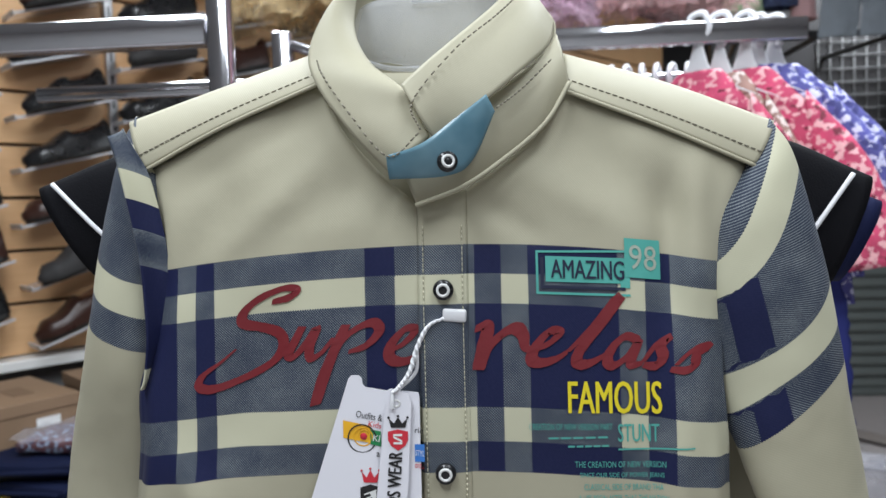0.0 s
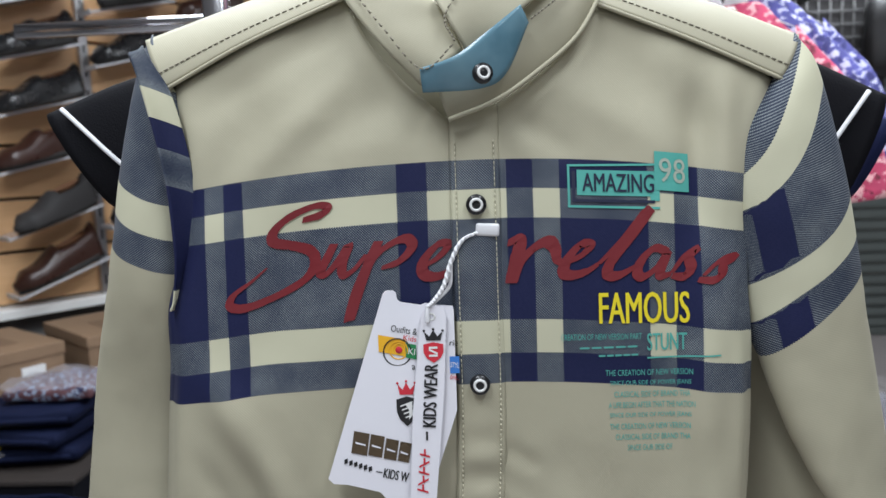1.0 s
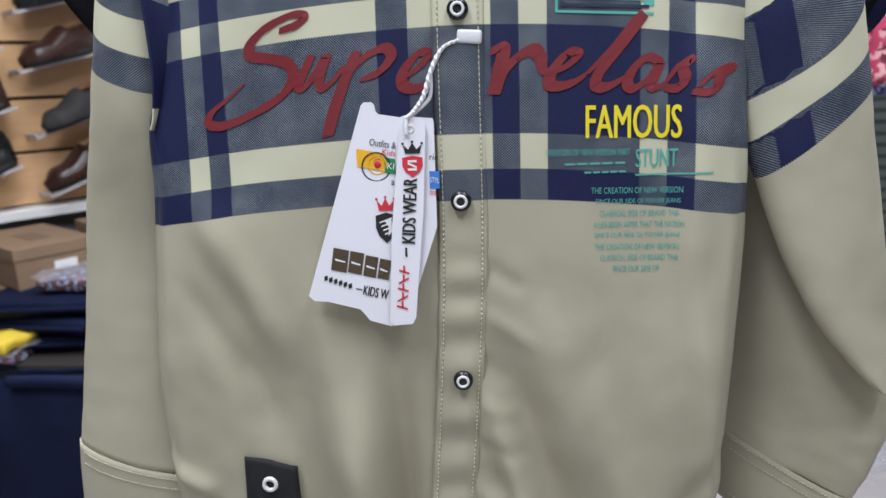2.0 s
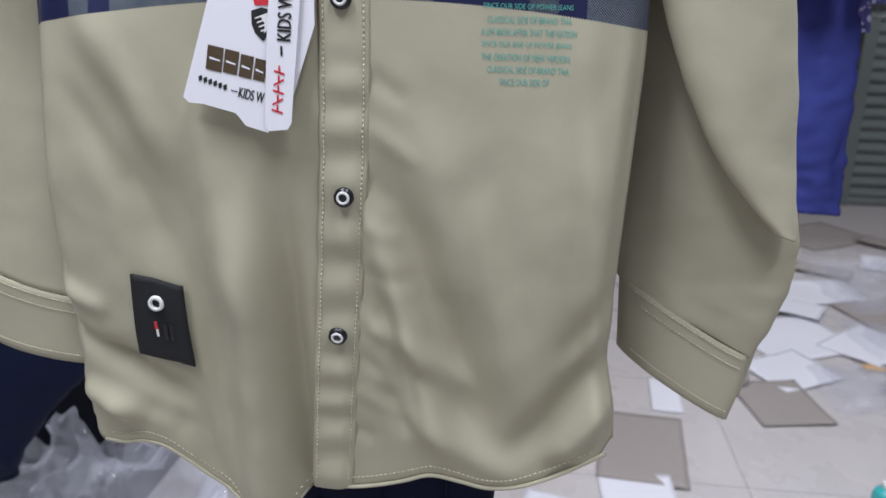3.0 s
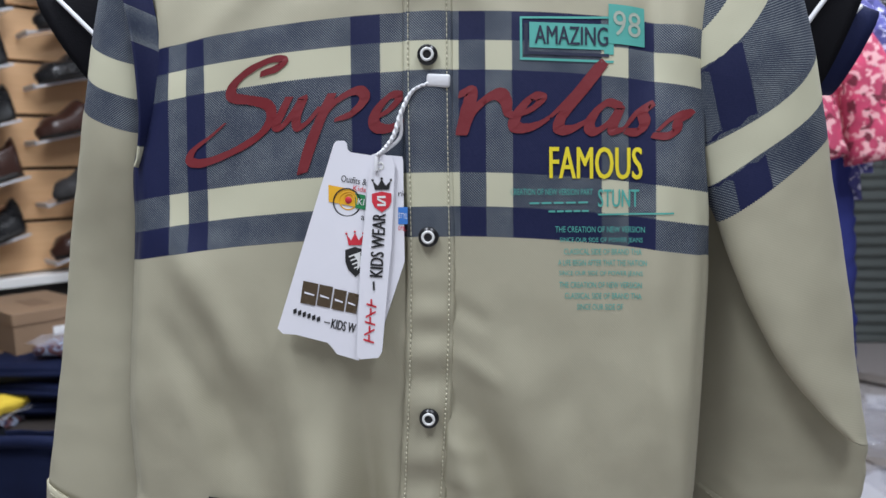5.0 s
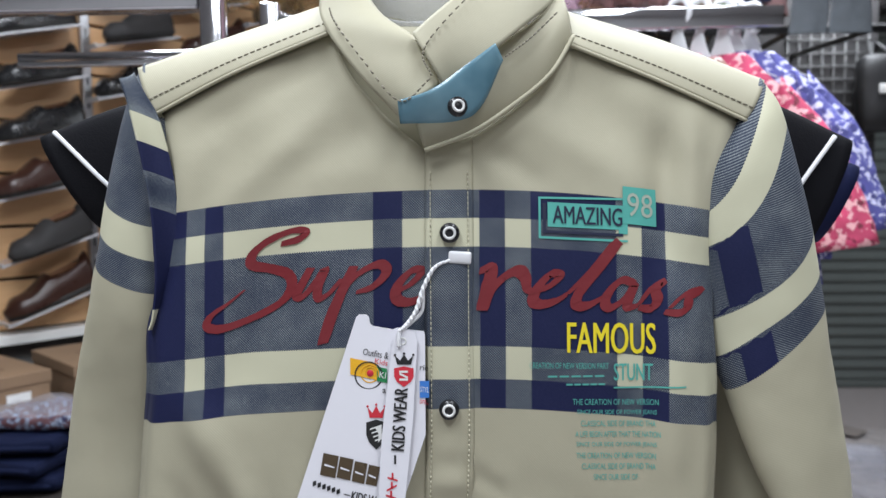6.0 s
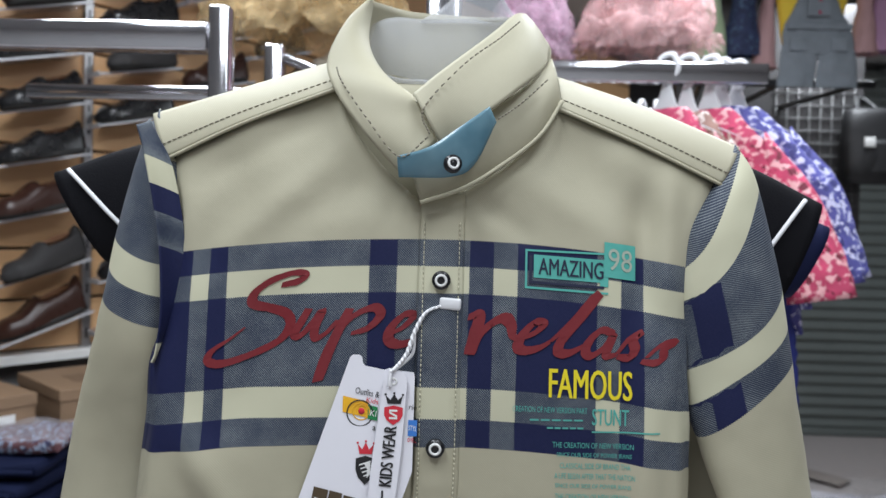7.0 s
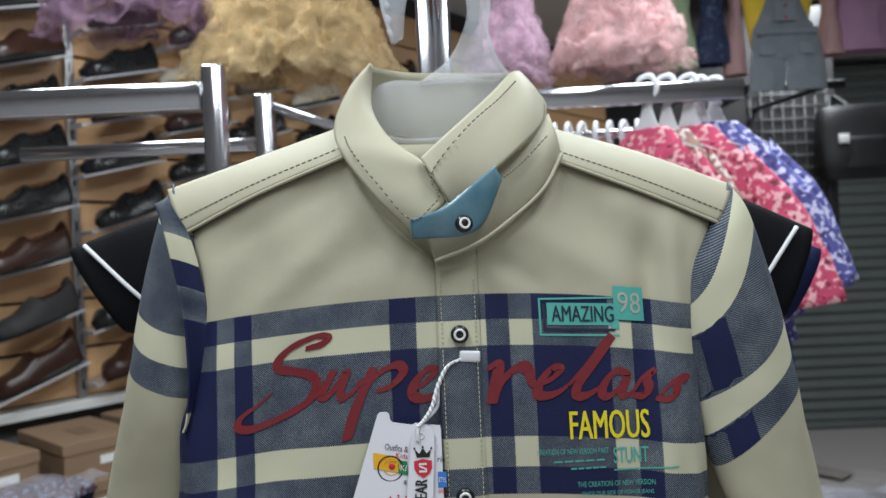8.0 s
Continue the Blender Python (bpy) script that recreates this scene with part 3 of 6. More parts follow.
sp("forearm_sleeve", tube([((0.150, 0.075, 1.290), (0.190, 0.046, 1.270), 0.008), ((0.148, 0.080, 1.230), (0.218, 0.044, 1.210), 0.012), ((0.148, 0.080, 1.160), (0.238, 0.036, 1.155), 0.014), ((0.150, 0.080, 1.120), (0.2475, 0.034, 1.115), 0.016),
                           ((0.152, 0.078, 1.100), (0.2475, 0.036, 1.085), 0.016), ((0.154, 0.076, 1.085), (0.2430, 0.040, 1.060), 0.016), ((0.156, 0.072, 1.075), (0.2360, 0.044, 1.036), 0.015)], 48, 80, 0.0032, 40), M_BEIGE, "", 0.0008)
CUFF_R = [((0.156, 0.072, 1.077), (0.2335, 0.044, 1.037), 0.0165), ((0.157, 0.072, 1.050), (0.2315, 0.044, 1.014), 0.016), ((0.158, 0.072, 1.026), (0.2265, 0.044, 0.992), 0.0155)]
sp("cuff", tube(CUFF_R, 44, 12, 0.0008, 20), M_BEIGE, "", 0.0014)
sp("cuff_placket", patch([(0.2345, 0.046, 1.040), (0.2330, 0.045, 1.024), (0.2300, 0.045, 1.006)], [(0.2520, 0.064, 1.068), (0.2440, 0.060, 1.040), (0.2370, 0.056, 1.012)], 12, 6, 0.002), M_BEIGE, "", 0.0014)


# the front of the sleeve head, folded towards the armhole seam
FOLD = [away((x, 0.012, z), -0.007) for x, z in ((-0.189, 1.427), (-0.185, 1.413), (-0.181, 1.394), (-0.177, 1.372), (-0.174, 1.350), (-0.173, 1.328), (-0.173, 1.308), (-0.1755, 1.288), (-0.178, 1.281))]
ARMHOLE = [away((x + 0.001, 0.015, z), 0.0) for x, z in ((-0.183, 1.431), (-0.177, 1.419), (-0.170, 1.406), (-0.165, 1.387), (-0.161, 1.364), (-0.160, 1.343), (-0.163, 1.319), (-0.172, 1.297), (-0.1775, 1.281))]


def fold_uv(co):
    v = (1.438 - co.z) - 0.45 * (co.x + 0.168)
    return (v, v)


sp("sleeve_fold", patch(FOLD, ARMHOLE, 60, 14, -0.0025, fold_uv), M_SLEEVE_F, "check cloth folded along the armhole", 0.0010)


def cuff_line(rings, down, lo, hi, n=9):
    """Points along the front of a cuff, down of the way from its upper edge."""
    out = []
    for i in range(n):
        f = lo + (hi - lo) * i / (n - 1)
        k = min(int(down * 2), 1)
        q = down * 2 - k
        l = Vector(rings[k][0]).lerp(Vector(rings[k + 1][0]), q)
        r = Vector(rings[k][1]).lerp(Vector(rings[k + 1][1]), q)
        c = 2 * f - 1
        p = (l + r) / 2 + (r - l) / 2 * c
        p.y -= rings[0][2] * math.sqrt(max(0.0, 1 - c * c)) + 0.0016
        out.append(p)
    return out


for down in (0.06, 0.20, 0.86):
    stitches("stitching", cuff_line(CUFF_R, down, 0.10, 0.94), 30, 0.0022)
    stitches("stitching", cuff_line(CUFF_L, down, 0.08, 0.90), 36, 0.0022)


# ---- buttons ----
def disc(bm, r, y0, y1, m, n=28, hole=0.0):
    a = [bm.verts.new(m @ Vector((r * math.cos(2 * math.pi * k / n), y0, r * math.sin(2 * math.pi * k / n)))) for k in range(n)]
    b = [bm.verts.new(m @ Vector((r * 0.93 * math.cos(2 * math.pi * k / n), y1, r * 0.93 * math.sin(2 * math.pi * k / n)))) for k in range(n)]
    for k in range(n):
        bm.faces.new((a[k], a[(k + 1) % n], b[(k + 1) % n], b[k]))
    if hole:
        c = [bm.verts.new(m @ Vector((hole * math.cos(2 * math.pi * k / n), y1, hole * math.sin(2 * math.pi * k / n)))) for k in range(n)]
        d = [bm.verts.new(m @ Vector((hole * 0.97 * math.cos(2 * math.pi * k / n), y0, hole * 0.97 * math.sin(2 * math.pi * k / n)))) for k in range(n)]
        for k in range(n):
            bm.faces.new((b[k], b[(k + 1) % n], c[(k + 1) % n], c[k]))
            bm.faces.new((c[k], c[(k + 1) % n], d[(k + 1) % n], d[k]))
    else:
        bm.faces.new(b)
    return bm


def snap(x, y, z, rx=0.0, rz=0.0, s=1.0):
    m = pose(x, y, z, rx, 0, rz) @ Matrix.Diagonal((s, s, s, 1))
    bm = disc(bmesh.new(), 0.0055, 0.0008, -0.0018, m)
    for k in range(10):
        a = 2 * math.pi * k / 10
        box(bm, m @ Vector((0.0047 * math.cos(a), -0.0018, 0.0047 * math.sin(a))), (0.0006, 0.0006, 0.0006))
    bmesh.ops.recalc_face_normals(bm, faces=bm.faces)
    b = sp("button", bm, M_BLACK, "black snap button with a white ring")
    ring = disc(bmesh.new(), 0.0037, -0.0017, -0.0026, m, 28, 0.0023)
    bmesh.ops.recalc_face_normals(ring, faces=ring.faces)
    r = part("ring", ring, M_WHITE)
    r.parent = b
    return b


snap(0.0053, -0.0245, 1.4037, -8, 18, 0.95)
for bx, bz in ((0.0, 1.338), (-0.001, 1.242), (-0.003, 1.141), (-0.0105, 1.057)):
    snap(bx, placket_y(bx, bz) - 0.0022, bz, 0 if bz > 1.1 else 14)


# ---- printing on the front ----
def ribbon(pts, widths, n=40):
    """A flat brush stroke on the shirt's front; pts in millimetres from the placket at 1.3 m."""
    c = catmull([(p[0], 0, p[1]) for p in pts], n)
    w = catmull([(v * 1.36, 0, 0) for v in widths], n)
    bm = bmesh.new()
    rows = []
    for i in range(n + 1):
        d = (c[min(i + 1, n)] - c[max(i - 1, 0)])
        d = d.normalized() if d.length else Vector((1, 0, 0))
        # a broad nib, slanted
        nrm = Vector((-d.z, 0, d.x)) * 0.62 + Vector((0.42, 0, 0.30)) * (1 if -d.z * 0.8 + d.x * 0.6 >= 0 else -1)
        row = []
        for k in (-1, 0, 1):
            q = c[i] + nrm * k * w[i].x * (1 + 0.1 * noise.noise(c[i] * 0.9))
            x, z = q.x / 1000, 1.3 + q.z / 1000
            row.append(bm.verts.new((x, shirt_y(x, z) - 0.0009 - 0.00002 * (i % 7), z)))
        rows.append(row)
    for i in range(n):
        for k in range(2):
            bm.faces.new((rows[i][k], rows[i][k + 1], rows[i + 1][k + 1], rows[i + 1][k]))
    return bm


SCRIPT = [
    ([(-95, 32), (-84, 35), (-80.5, 39), (-88, 39.5), (-103, 33.5), (-112, 26), (-112, 20), (-101, 18), (-91, 15), (-89, 8), (-96, -1), (-113, -10), (-130, -16), (-139, -15), (-137, -9), (-127, -2), (-117, 6)], (1.3, 1.9, 1.8, 1.5, 2.0, 2.2, 2.2, 2.0, 2.2, 2.3, 2.2, 1.9, 2.0, 1.9, 1.6, 1.0, 0.5), 110),
    ([(-77.5, 19), (-82, 11), (-86, 3.5), (-82, 3), (-74, 12), (-69.5, 18), (-73.5, 8), (-73, 2), (-67, 5), (-60, 13)], (1.8, 2.0, 2.0, 1.6, 1.7, 2.0, 2.0, 1.8, 1.3, 1.0), 60),
    ([(-53, 20), (-59, 8), (-66, -8), (-71, -23), (-66, -6), (-57, 10), (-47, 18), (-38, 21), (-35, 16.5), (-42, 9), (-52, 5.5)], (1.9, 2.3, 2.5, 2.2, 2.0, 1.8, 1.7, 2.0, 2.1, 1.8, 0.9), 70),
    ([(-29, 6), (-21, 10.5), (-15.5, 17), (-21, 17.5), (-29, 9), (-29.5, 2), (-23, 0), (-14, 3)], (1.0, 1.5, 1.8, 1.7, 2.1, 2.2, 2.0, 1.6), 50),
    ([(16, 17), (22.5, 18.5), (20.5, 8), (17.5, -4), (22, 6), (30, 14), (37, 17), (41, 13), (42, 7), (46, 5)], (1.6, 2.4, 2.8, 2.4, 2.0, 2.2, 2.6, 2.2, 1.6, 1.2), 56),
    ([(46, 5), (55, 9), (60, 14), (55, 15), (48, 8), (45, 1), (49, -1.5), (57, 0), (64, 4)], (1.0, 1.6, 1.9, 1.8, 2.1, 2.3, 2.1, 1.7, 1.2), 50),
    ([(64, 4), (78, 17), (91, 31), (80, 16), (70, 4), (69, -2), (75, -2.5), (84, 2)], (1.0, 1.8, 2.8, 2.5, 2.3, 2.2, 1.9, 1.2), 50),
    ([(101, 9), (94, 11), (87, 5), (84.5, -1.5), (88, -4), (96, 1.5), (101, 8.5), (97.5, 0), (97, -4), (103, -3)], (1.5, 1.8, 2.0, 2.0, 1.8, 1.6, 1.8, 2.0, 1.7, 1.1), 50),
    ([(103, -2.5), (110, 6), (117, 9.5), (112.5, 5.5), (113.5, 0), (110, -4.5), (103, -4)], (0.9, 1.4, 1.9, 2.0, 2.1, 2.0, 1.2), 40),
    ([(120, -4.5), (126, 1), (132, 4), (138, 4.5), (131, 1), (130, -4), (125, -7), (117, -6.5)], (0.9, 1.2, 1.6, 1.8, 1.9, 2.0, 1.8, 1.1), 40),
]
for pts, widths, n in SCRIPT:
    sp("printed_letter", ribbon(pts, widths, n), M_RED_INK)


def lettering(name, text, x0, x1, z0, z1, material, parent, surf, bold=0.0, lift=0.0018, slope=0.0, turn=0.0, kids=True):
    """Text fitted into a rectangle on a surface (depth surf(x, z)); turn: degrees about the rectangle's middle."""
    cu = bpy.data.curves.new("text", "FONT")
    cu.body, cu.size, cu.offset, cu.resolution_u = text, 1.0, 0.0, 3
    tmp = bpy.data.objects.new("text", cu)
    me = bpy.data.meshes.new_from_object(tmp)
    bpy.data.objects.remove(tmp)
    bm = bmesh.new()
    bm.from_mesh(me)
    if bold > 0.015:
        for shift in (-bold, bold):
            bm.from_mesh(me)
            bm.verts.ensure_lookup_table()
            for v in bm.verts[-len(me.vertices):]:
                v.co.x += shift
                v.co.z = shift
    bpy.data.meshes.remove(me)
    xs, ys = [v.co.x for v in bm.verts], [v.co.y for v in bm.verts]
    ax, bx, ay, by = min(xs), max(xs), min(ys), max(ys)
    c, s = math.cos(radians(turn)), math.sin(radians(turn))
    mx, mz = (x0 + x1) / 2, (z0 + z1) / 2
    for v in bm.verts:
        p = ((v.co.x - ax) / (bx - ax) - 0.5) * (x1 - x0)
        q = ((v.co.y - ay) / (by - ay) - 0.5) * (z1 - z0)
        q += slope * p
        x, z = mx + p * c - q * s, mz + p * s + q * c
        v.co = (x, surf(x, z) - lift + 0.002 * v.co.z, z)
    if (x1 - x0) / len(text) < 0.004:
        return under(parent, tagged(part(name, bm, material, None, smooth=False), kind="stuff"))
    # one object a letter: pieces that overlap along the line belong together
    left, spans = set(bm.verts), []
    while left:
        seen, todo = set(), [next(iter(left))]
        while todo:
            v = todo.pop()
            if v not in seen:
                seen.add(v)
                todo += [e.other_vert(v) for e in v.link_edges]
        left -= seen
        along = [v.co.x * c + v.co.z * s for v in seen]
        spans.append([min(along), max(along), seen])
    spans.sort(key=lambda q: q[0])
    letters = []
    for lo, hi, vs in spans:
        if letters and lo < letters[-1][1] - 0.45 * (hi - lo):
            letters[-1][1] = max(hi, letters[-1][1])
            letters[-1][2] |= vs
        else:
            letters.append([lo, hi, set(vs)])
    for lo, hi, vs in letters:
        one, made = bmesh.new(), {}
        for f in bm.faces:
            if f.verts[0] in vs:
                for v in f.verts:
                    if v not in made:
                        made[v] = one.verts.new(v.co)
                one.faces.new([made[v] for v in f.verts])
        under(parent, part("printed_letter", one, material, None, smooth=False))
    bm.free()


def bar(name, x0, x1, z0, z1, material, parent, surf, lift=0.0018, slope=0.0, n=8):
    def fn(s, t):
        x = x0 + (x1 - x0) * s
        z = z0 + (z1 - z0) * t + slope * (x - (x0 + x1) / 2)
        return Vector((x, surf(x, z) - lift, z))
    return under(parent, part(name, grid(fn, n, 3), material, None))


bar("printed_panel", 0.0535, 0.0960, 1.3395, 1.3528, M_TEAL_INK, shirt, shirt_y, 0.0008, -0.06)
for args in ((0.0508, 0.0526, 1.3370, 1.3535), (0.0485, 0.0497, 1.3350, 1.3568)):
    bar("printed_line", *args, M_DARK_INK if args[0] > 0.05 else M_TEAL_INK, shirt, shirt_y, 0.0009)
bar("printed_line", 0.0510, 0.0950, 1.3360, 1.3376, M_DARK_INK, shirt, shirt_y, 0.0009, -0.06)
bar("printed_line", 0.0485, 0.0960, 1.3553, 1.3564, M_TEAL_INK, shirt, shirt_y, 0.0009, -0.03)
bar("printed_line", 0.0485, 0.0975, 1.3330, 1.3342, M_TEAL_INK, shirt, shirt_y, 0.0009, -0.06)
bar("printed_panel", 0.0948, 0.1140, 1.3408, 1.3612, M_TEAL_INK, shirt, shirt_y, 0.0010, -0.12)
bar("printed_panel", 0.0925, 0.0975, 1.3360, 1.3420, M_TEAL_INK, shirt, shirt_y, 0.0008, -0.08)
lettering("printed_word", "AMAZING", 0.0562, 0.0945, 1.3415, 1.3512, M_DARK_INK, shirt, shirt_y, 0.018, 0.0012, -0.06)
lettering("printed_word", "98", 0.0972, 0.1118, 1.3452, 1.3580, M_PALE_INK, shirt, shirt_y, 0.014, 0.0013, -0.12)
lettering("printed_word", "FAMOUS", 0.0635, 0.1122, 1.2712, 1.2880, M_YELLOW_INK, shirt, shirt_y, 0.022, 0.0011, -0.03)
lettering("printed_word", "CREATION OF NEW VERSION PART", 0.0430, 0.0862, 1.2632, 1.2665, M_TEAL_INK, shirt, shirt_y, 0.012, 0.0009, -0.02)
lettering("printed_word", "STUNT", 0.0890, 0.1105, 1.2562, 1.2656, M_TEAL_INK, shirt, shirt_y, 0.02, 0.0010, -0.02)
bar("printed_line", 0.0890, 0.1285, 1.2520, 1.2529, M_TEAL_INK, shirt, shirt_y, 0.0010, 0.0)
for zc, a, b in ((1.2590, 0.053, 0.085), (1.2545, 0.063, 0.085)):
    for k in range(5):
        w = (b - a) / 5
        bar("printed_line", a + k * w, a + (k + 0.8) * w, zc - 0.0005, zc + 0.0005, M_TEAL_INK, shirt, shirt_y, 0.0009)
LINES = ["THE CREATION OF NEW VERSION", "SINCE OUR SIDE OF POWER JEANS", "CLASSICAL SIDE OF BRAND THA", "A LIFE BEGIN AFTER THAT THE NATION", "SINCE OUR SIDE OF POWER JEANS",
         "THE CREATION OF NEW VERSION", "CLASSICAL SIDE OF BRAND THA", "SINCE OUR SIDE OF"]
for k, (text, a, b) in enumerate(zip(LINES, (0.0665, 0.069, 0.071, 0.068, 0.0685, 0.0685, 0.0715, 0.078), (0.1135, 0.1125, 0.112, 0.1145, 0.1125, 0.112, 0.112, 0.1025))):
    zc = 1.2445 - 0.00595 * k
    lettering("printed_word", text, a, b, zc - 0.0016, zc + 0.0016, M_TEAL_INK, shirt, shirt_y, 0.010, 0.0008, -0.02)

# small label sewn near the hem
def label_fn(s, t):
    x = -0.139 + 0.0325 * s - 0.003 * t + 0.004 * t * s
    z = 1.0850 - 0.0545 * t - 0.006 * s
    return Vector((x, min(shirt_y(x, z), shirt_y(x + 0.006, z)) - 0.0030 + 0.001 * math.sin(s * 3 + 1), z))


label = sp("sewn_label", grid(label_fn, 10, 14), M_LABEL, "black woven patch with a white eyelet", 0.0012)
ly = lambda x, z: shirt_y(x, z) - 0.0040
eye = disc(bmesh.new(), 0.0050, 0.001, -0.0008, pose(-0.1245, ly(-0.1245, 1.067) - 0.0006, 1.067), 28, 0.0028)
bmesh.ops.recalc_face_normals(eye, faces=eye.faces)
e = part("eyelet", eye, M_WHITE)
e.parent = label
bar("label_mark", -0.1265, -0.1250, 1.0450, 1.0500, M_WHITE, shirt, ly, 0.0012)
bar("label_mark", -0.1270, -0.1252, 1.0500, 1.0555, M_PRINT_RED, shirt, ly, 0.0012)
bar("label_mark", -0.1220, -0.1195, 1.0425, 1.0535, M_BLACK, shirt, ly, 0.0012)
bar("label_mark", -0.1180, -0.1155, 1.0425, 1.0535, M_BLACK, shirt, ly, 0.0012)


# ---- hang tags ----
tag = thing("hang_tag", "white card swing tags on a twisted white cord", "tag", (-0.0275, -0.012, 1.2835))


def tag_xy(a, b):
    """Card millimetres from the punched hole, to world x and z."""
    return -0.0272 + a / 1000, 1.2865 + 0.955 * b / 1000


def card(name, outline, y, material, label="", tilt=0.0):
    bm = bmesh.new()
    vs = []
    for a, b in outline:
        x, z = tag_xy(a, b)
        vs.append(bm.verts.new((x, y + tilt * 0.955 * b / 1000, z)))
    f = bm.faces.new(vs)
    ext = bmesh.ops.extrude_face_region(bm, geom=[f])
    for v in [g for g in ext["geom"] if isinstance(g, bmesh.types.BMVert)]:
        v.co.y += 0.0005
    bmesh.ops.recalc_face_normals(bm, faces=bm.faces)
    return under(tag, part(name, bm, material, None, label, smooth=False))


Y0 = -0.0135
TILT = 0.075
card("card", [(-24, 6.5), (-22.5, 8), (-18.5, 8), (-17, 6.5), (-16.5, 3), (-15, 1.5), (-4, -0.5), (-1.5, 0.5), (3, 0), (0, -60), (-12.5, -116), (-24.5, -112.5), (-27, -109), (-29.5, -106), (-47, -101.5), (-54.5, -101), (-57.5, -98), (-56.5, -95)], Y0, M_CARD, "large white card with printed logos", TILT)
card("card", [(0, 0), (13, -1.5), (13.5, -4), (13.5, -60), (-1, -104), (-5, -109.5), (-10, -110), (-2, -60)], Y0 - 0.0004, M_CARD, "card showing a blue print", TILT)
card("card", [(-1, -1), (1.5, 0.5), (8, -1.5), (9.5, -6), (7, -50), (1, -110), (-1, -113.5), (-11, -114.5), (-13, -112), (-10, -60), (-4.5, -12), (-3, -4)], Y0 - 0.0030, M_CARD, "narrow card with vertical lettering", TILT)


def tag_y(x, z):
    return Y0 + TILT * (z - 1.2865)


def ink_xy(a, b):
    return tag_xy(a + 2.2, b + 3.0)


def tbar(name, a0, a1, b0, b1, material, lift, skew=0.0):
    x0, z0 = ink_xy(a0, b0)
    x1, z1 = ink_xy(a1, b1)
    return bar(name, x0, x1, z0, z1, material, tag, tag_y, lift, skew, 2)


def tword(text, a0, a1, b0, b1, material, lift, turn=0.0, bold=0.01):
    x0, z0 = ink_xy(a0, b0)
    x1, z1 = ink_xy(a1, b1)
    return lettering("printed_word", text, x0, x1, z0, z1, material, tag, tag_y, bold, lift, 0.0, turn)


def tdisc(name, a, b, r, material, lift, hole=0.0, squash=1.0):
    x, z = ink_xy(a, b)
    bm = disc(bmesh.new(), r / 1000, 0.0001, -0.00005, pose(x, tag_y(x, z) - lift, z) @ Matrix.Diagonal((1, 1, squash, 1)), 24, hole / 1000)
    bmesh.ops.recalc_face_normals(bm, faces=bm.faces)
    return under(tag, part(name, bm, material))


def tpoly(name, pts, material, lift):
    """A flat printed shape from card millimetres."""
    bm = bmesh.new()
    vs = []
    for a, b in pts:
        x, z = ink_xy(a, b)
        vs.append(bm.verts.new((x, tag_y(x, z) - lift, z)))
    bm.faces.new(vs)
    return under(tag, part(name, bm, material, None, "", 0.0, False))


def crown(cx, b, w, h, material, lift):
    tpoly("printed_crown", [(cx - w * 0.42, b), (cx + w * 0.42, b), (cx + w * 0.55, b + h), (cx + w * 0.24, b + h * 0.45), (cx, b + h * 1.15), (cx - w * 0.24, b + h * 0.45), (cx - w * 0.55, b + h)], material, lift)
    for k in (-0.55, 0.0, 0.55):
        tdisc("printed_dot", cx + w * k, b + h * (1.25 if k == 0 else 1.08), 0.65, material, lift + 0.00005)


def shield(cx, top, w, h, material, lift):
    tpoly("printed_shield", [(cx, top), (cx + w * 0.5, top - h * 0.10), (cx + w * 0.5, top - h * 0.50), (cx + w * 0.36, top - h * 0.76), (cx, top - h), (cx - w * 0.36, top - h * 0.76), (cx - w * 0.5, top - h * 0.50), (cx - w * 0.5, top - h * 0.10)], material, lift)


L1, L2 = 0.0004, 0.0034
tword("Outfits &", -22.5, -8.5, -19, -15.3, M_PRINT_BLACK, L1, -10)
tword("Kids", -16, -9, -23.5, -20.5, M_PRINT_RED, L1, -10)
tbar("printed_block", -29.5, -15, -30.5, -21, M_PRINT_ORANGE, L1, -0.2)
tbar("printed_block", -15, -9.4, -33.2, -25, M_PRINT_GREEN, L1 + 0.0001, -0.2)
tword("KI", -13.5, -10, -31, -27.5, M_WHITE, L1 + 0.0003, -10)
for r in (7.8, 5.2, 3.2):
    tdisc("printed_ring", -19.5 + (7.8 - r) * 0.25, -29.5 + (7.8 - r) * 0.4, r, M_PRINT_BLACK if r > 6 else M_PRINT_ORANGE, L1 + 0.0002, r - 0.55)
tdisc("printed_dot", -18.6, -28.2, 1.9, M_PRINT_RED, L1 + 0.0004)
tword("a", -12, -10.2, -39.5, -37, M_PRINT_BLACK, L1)
# emblem: crown over a dark shield with a light figure
crown(-15.5, -53.5, 8.5, 6.0, M_PRINT_RED, L1)
shield(-15.5, -54.5, 11.0, 17.0, M_PRINT_BLACK, L1)
for k in range(4):
    tbar("printed_mark", -19.0 + 0.9 * k, -12.4, -59.2 - 2.3 * k, -58.4 - 2.3 * k, M_WHITE, L1 + 0.0002, 0.35)
tpoly("printed_mark", [(-16.2, -59), (-12.6, -57.5), (-12.4, -65), (-14.5, -67.5), (-14.2, -62.5)], M_WHITE, L1 + 0.0003)
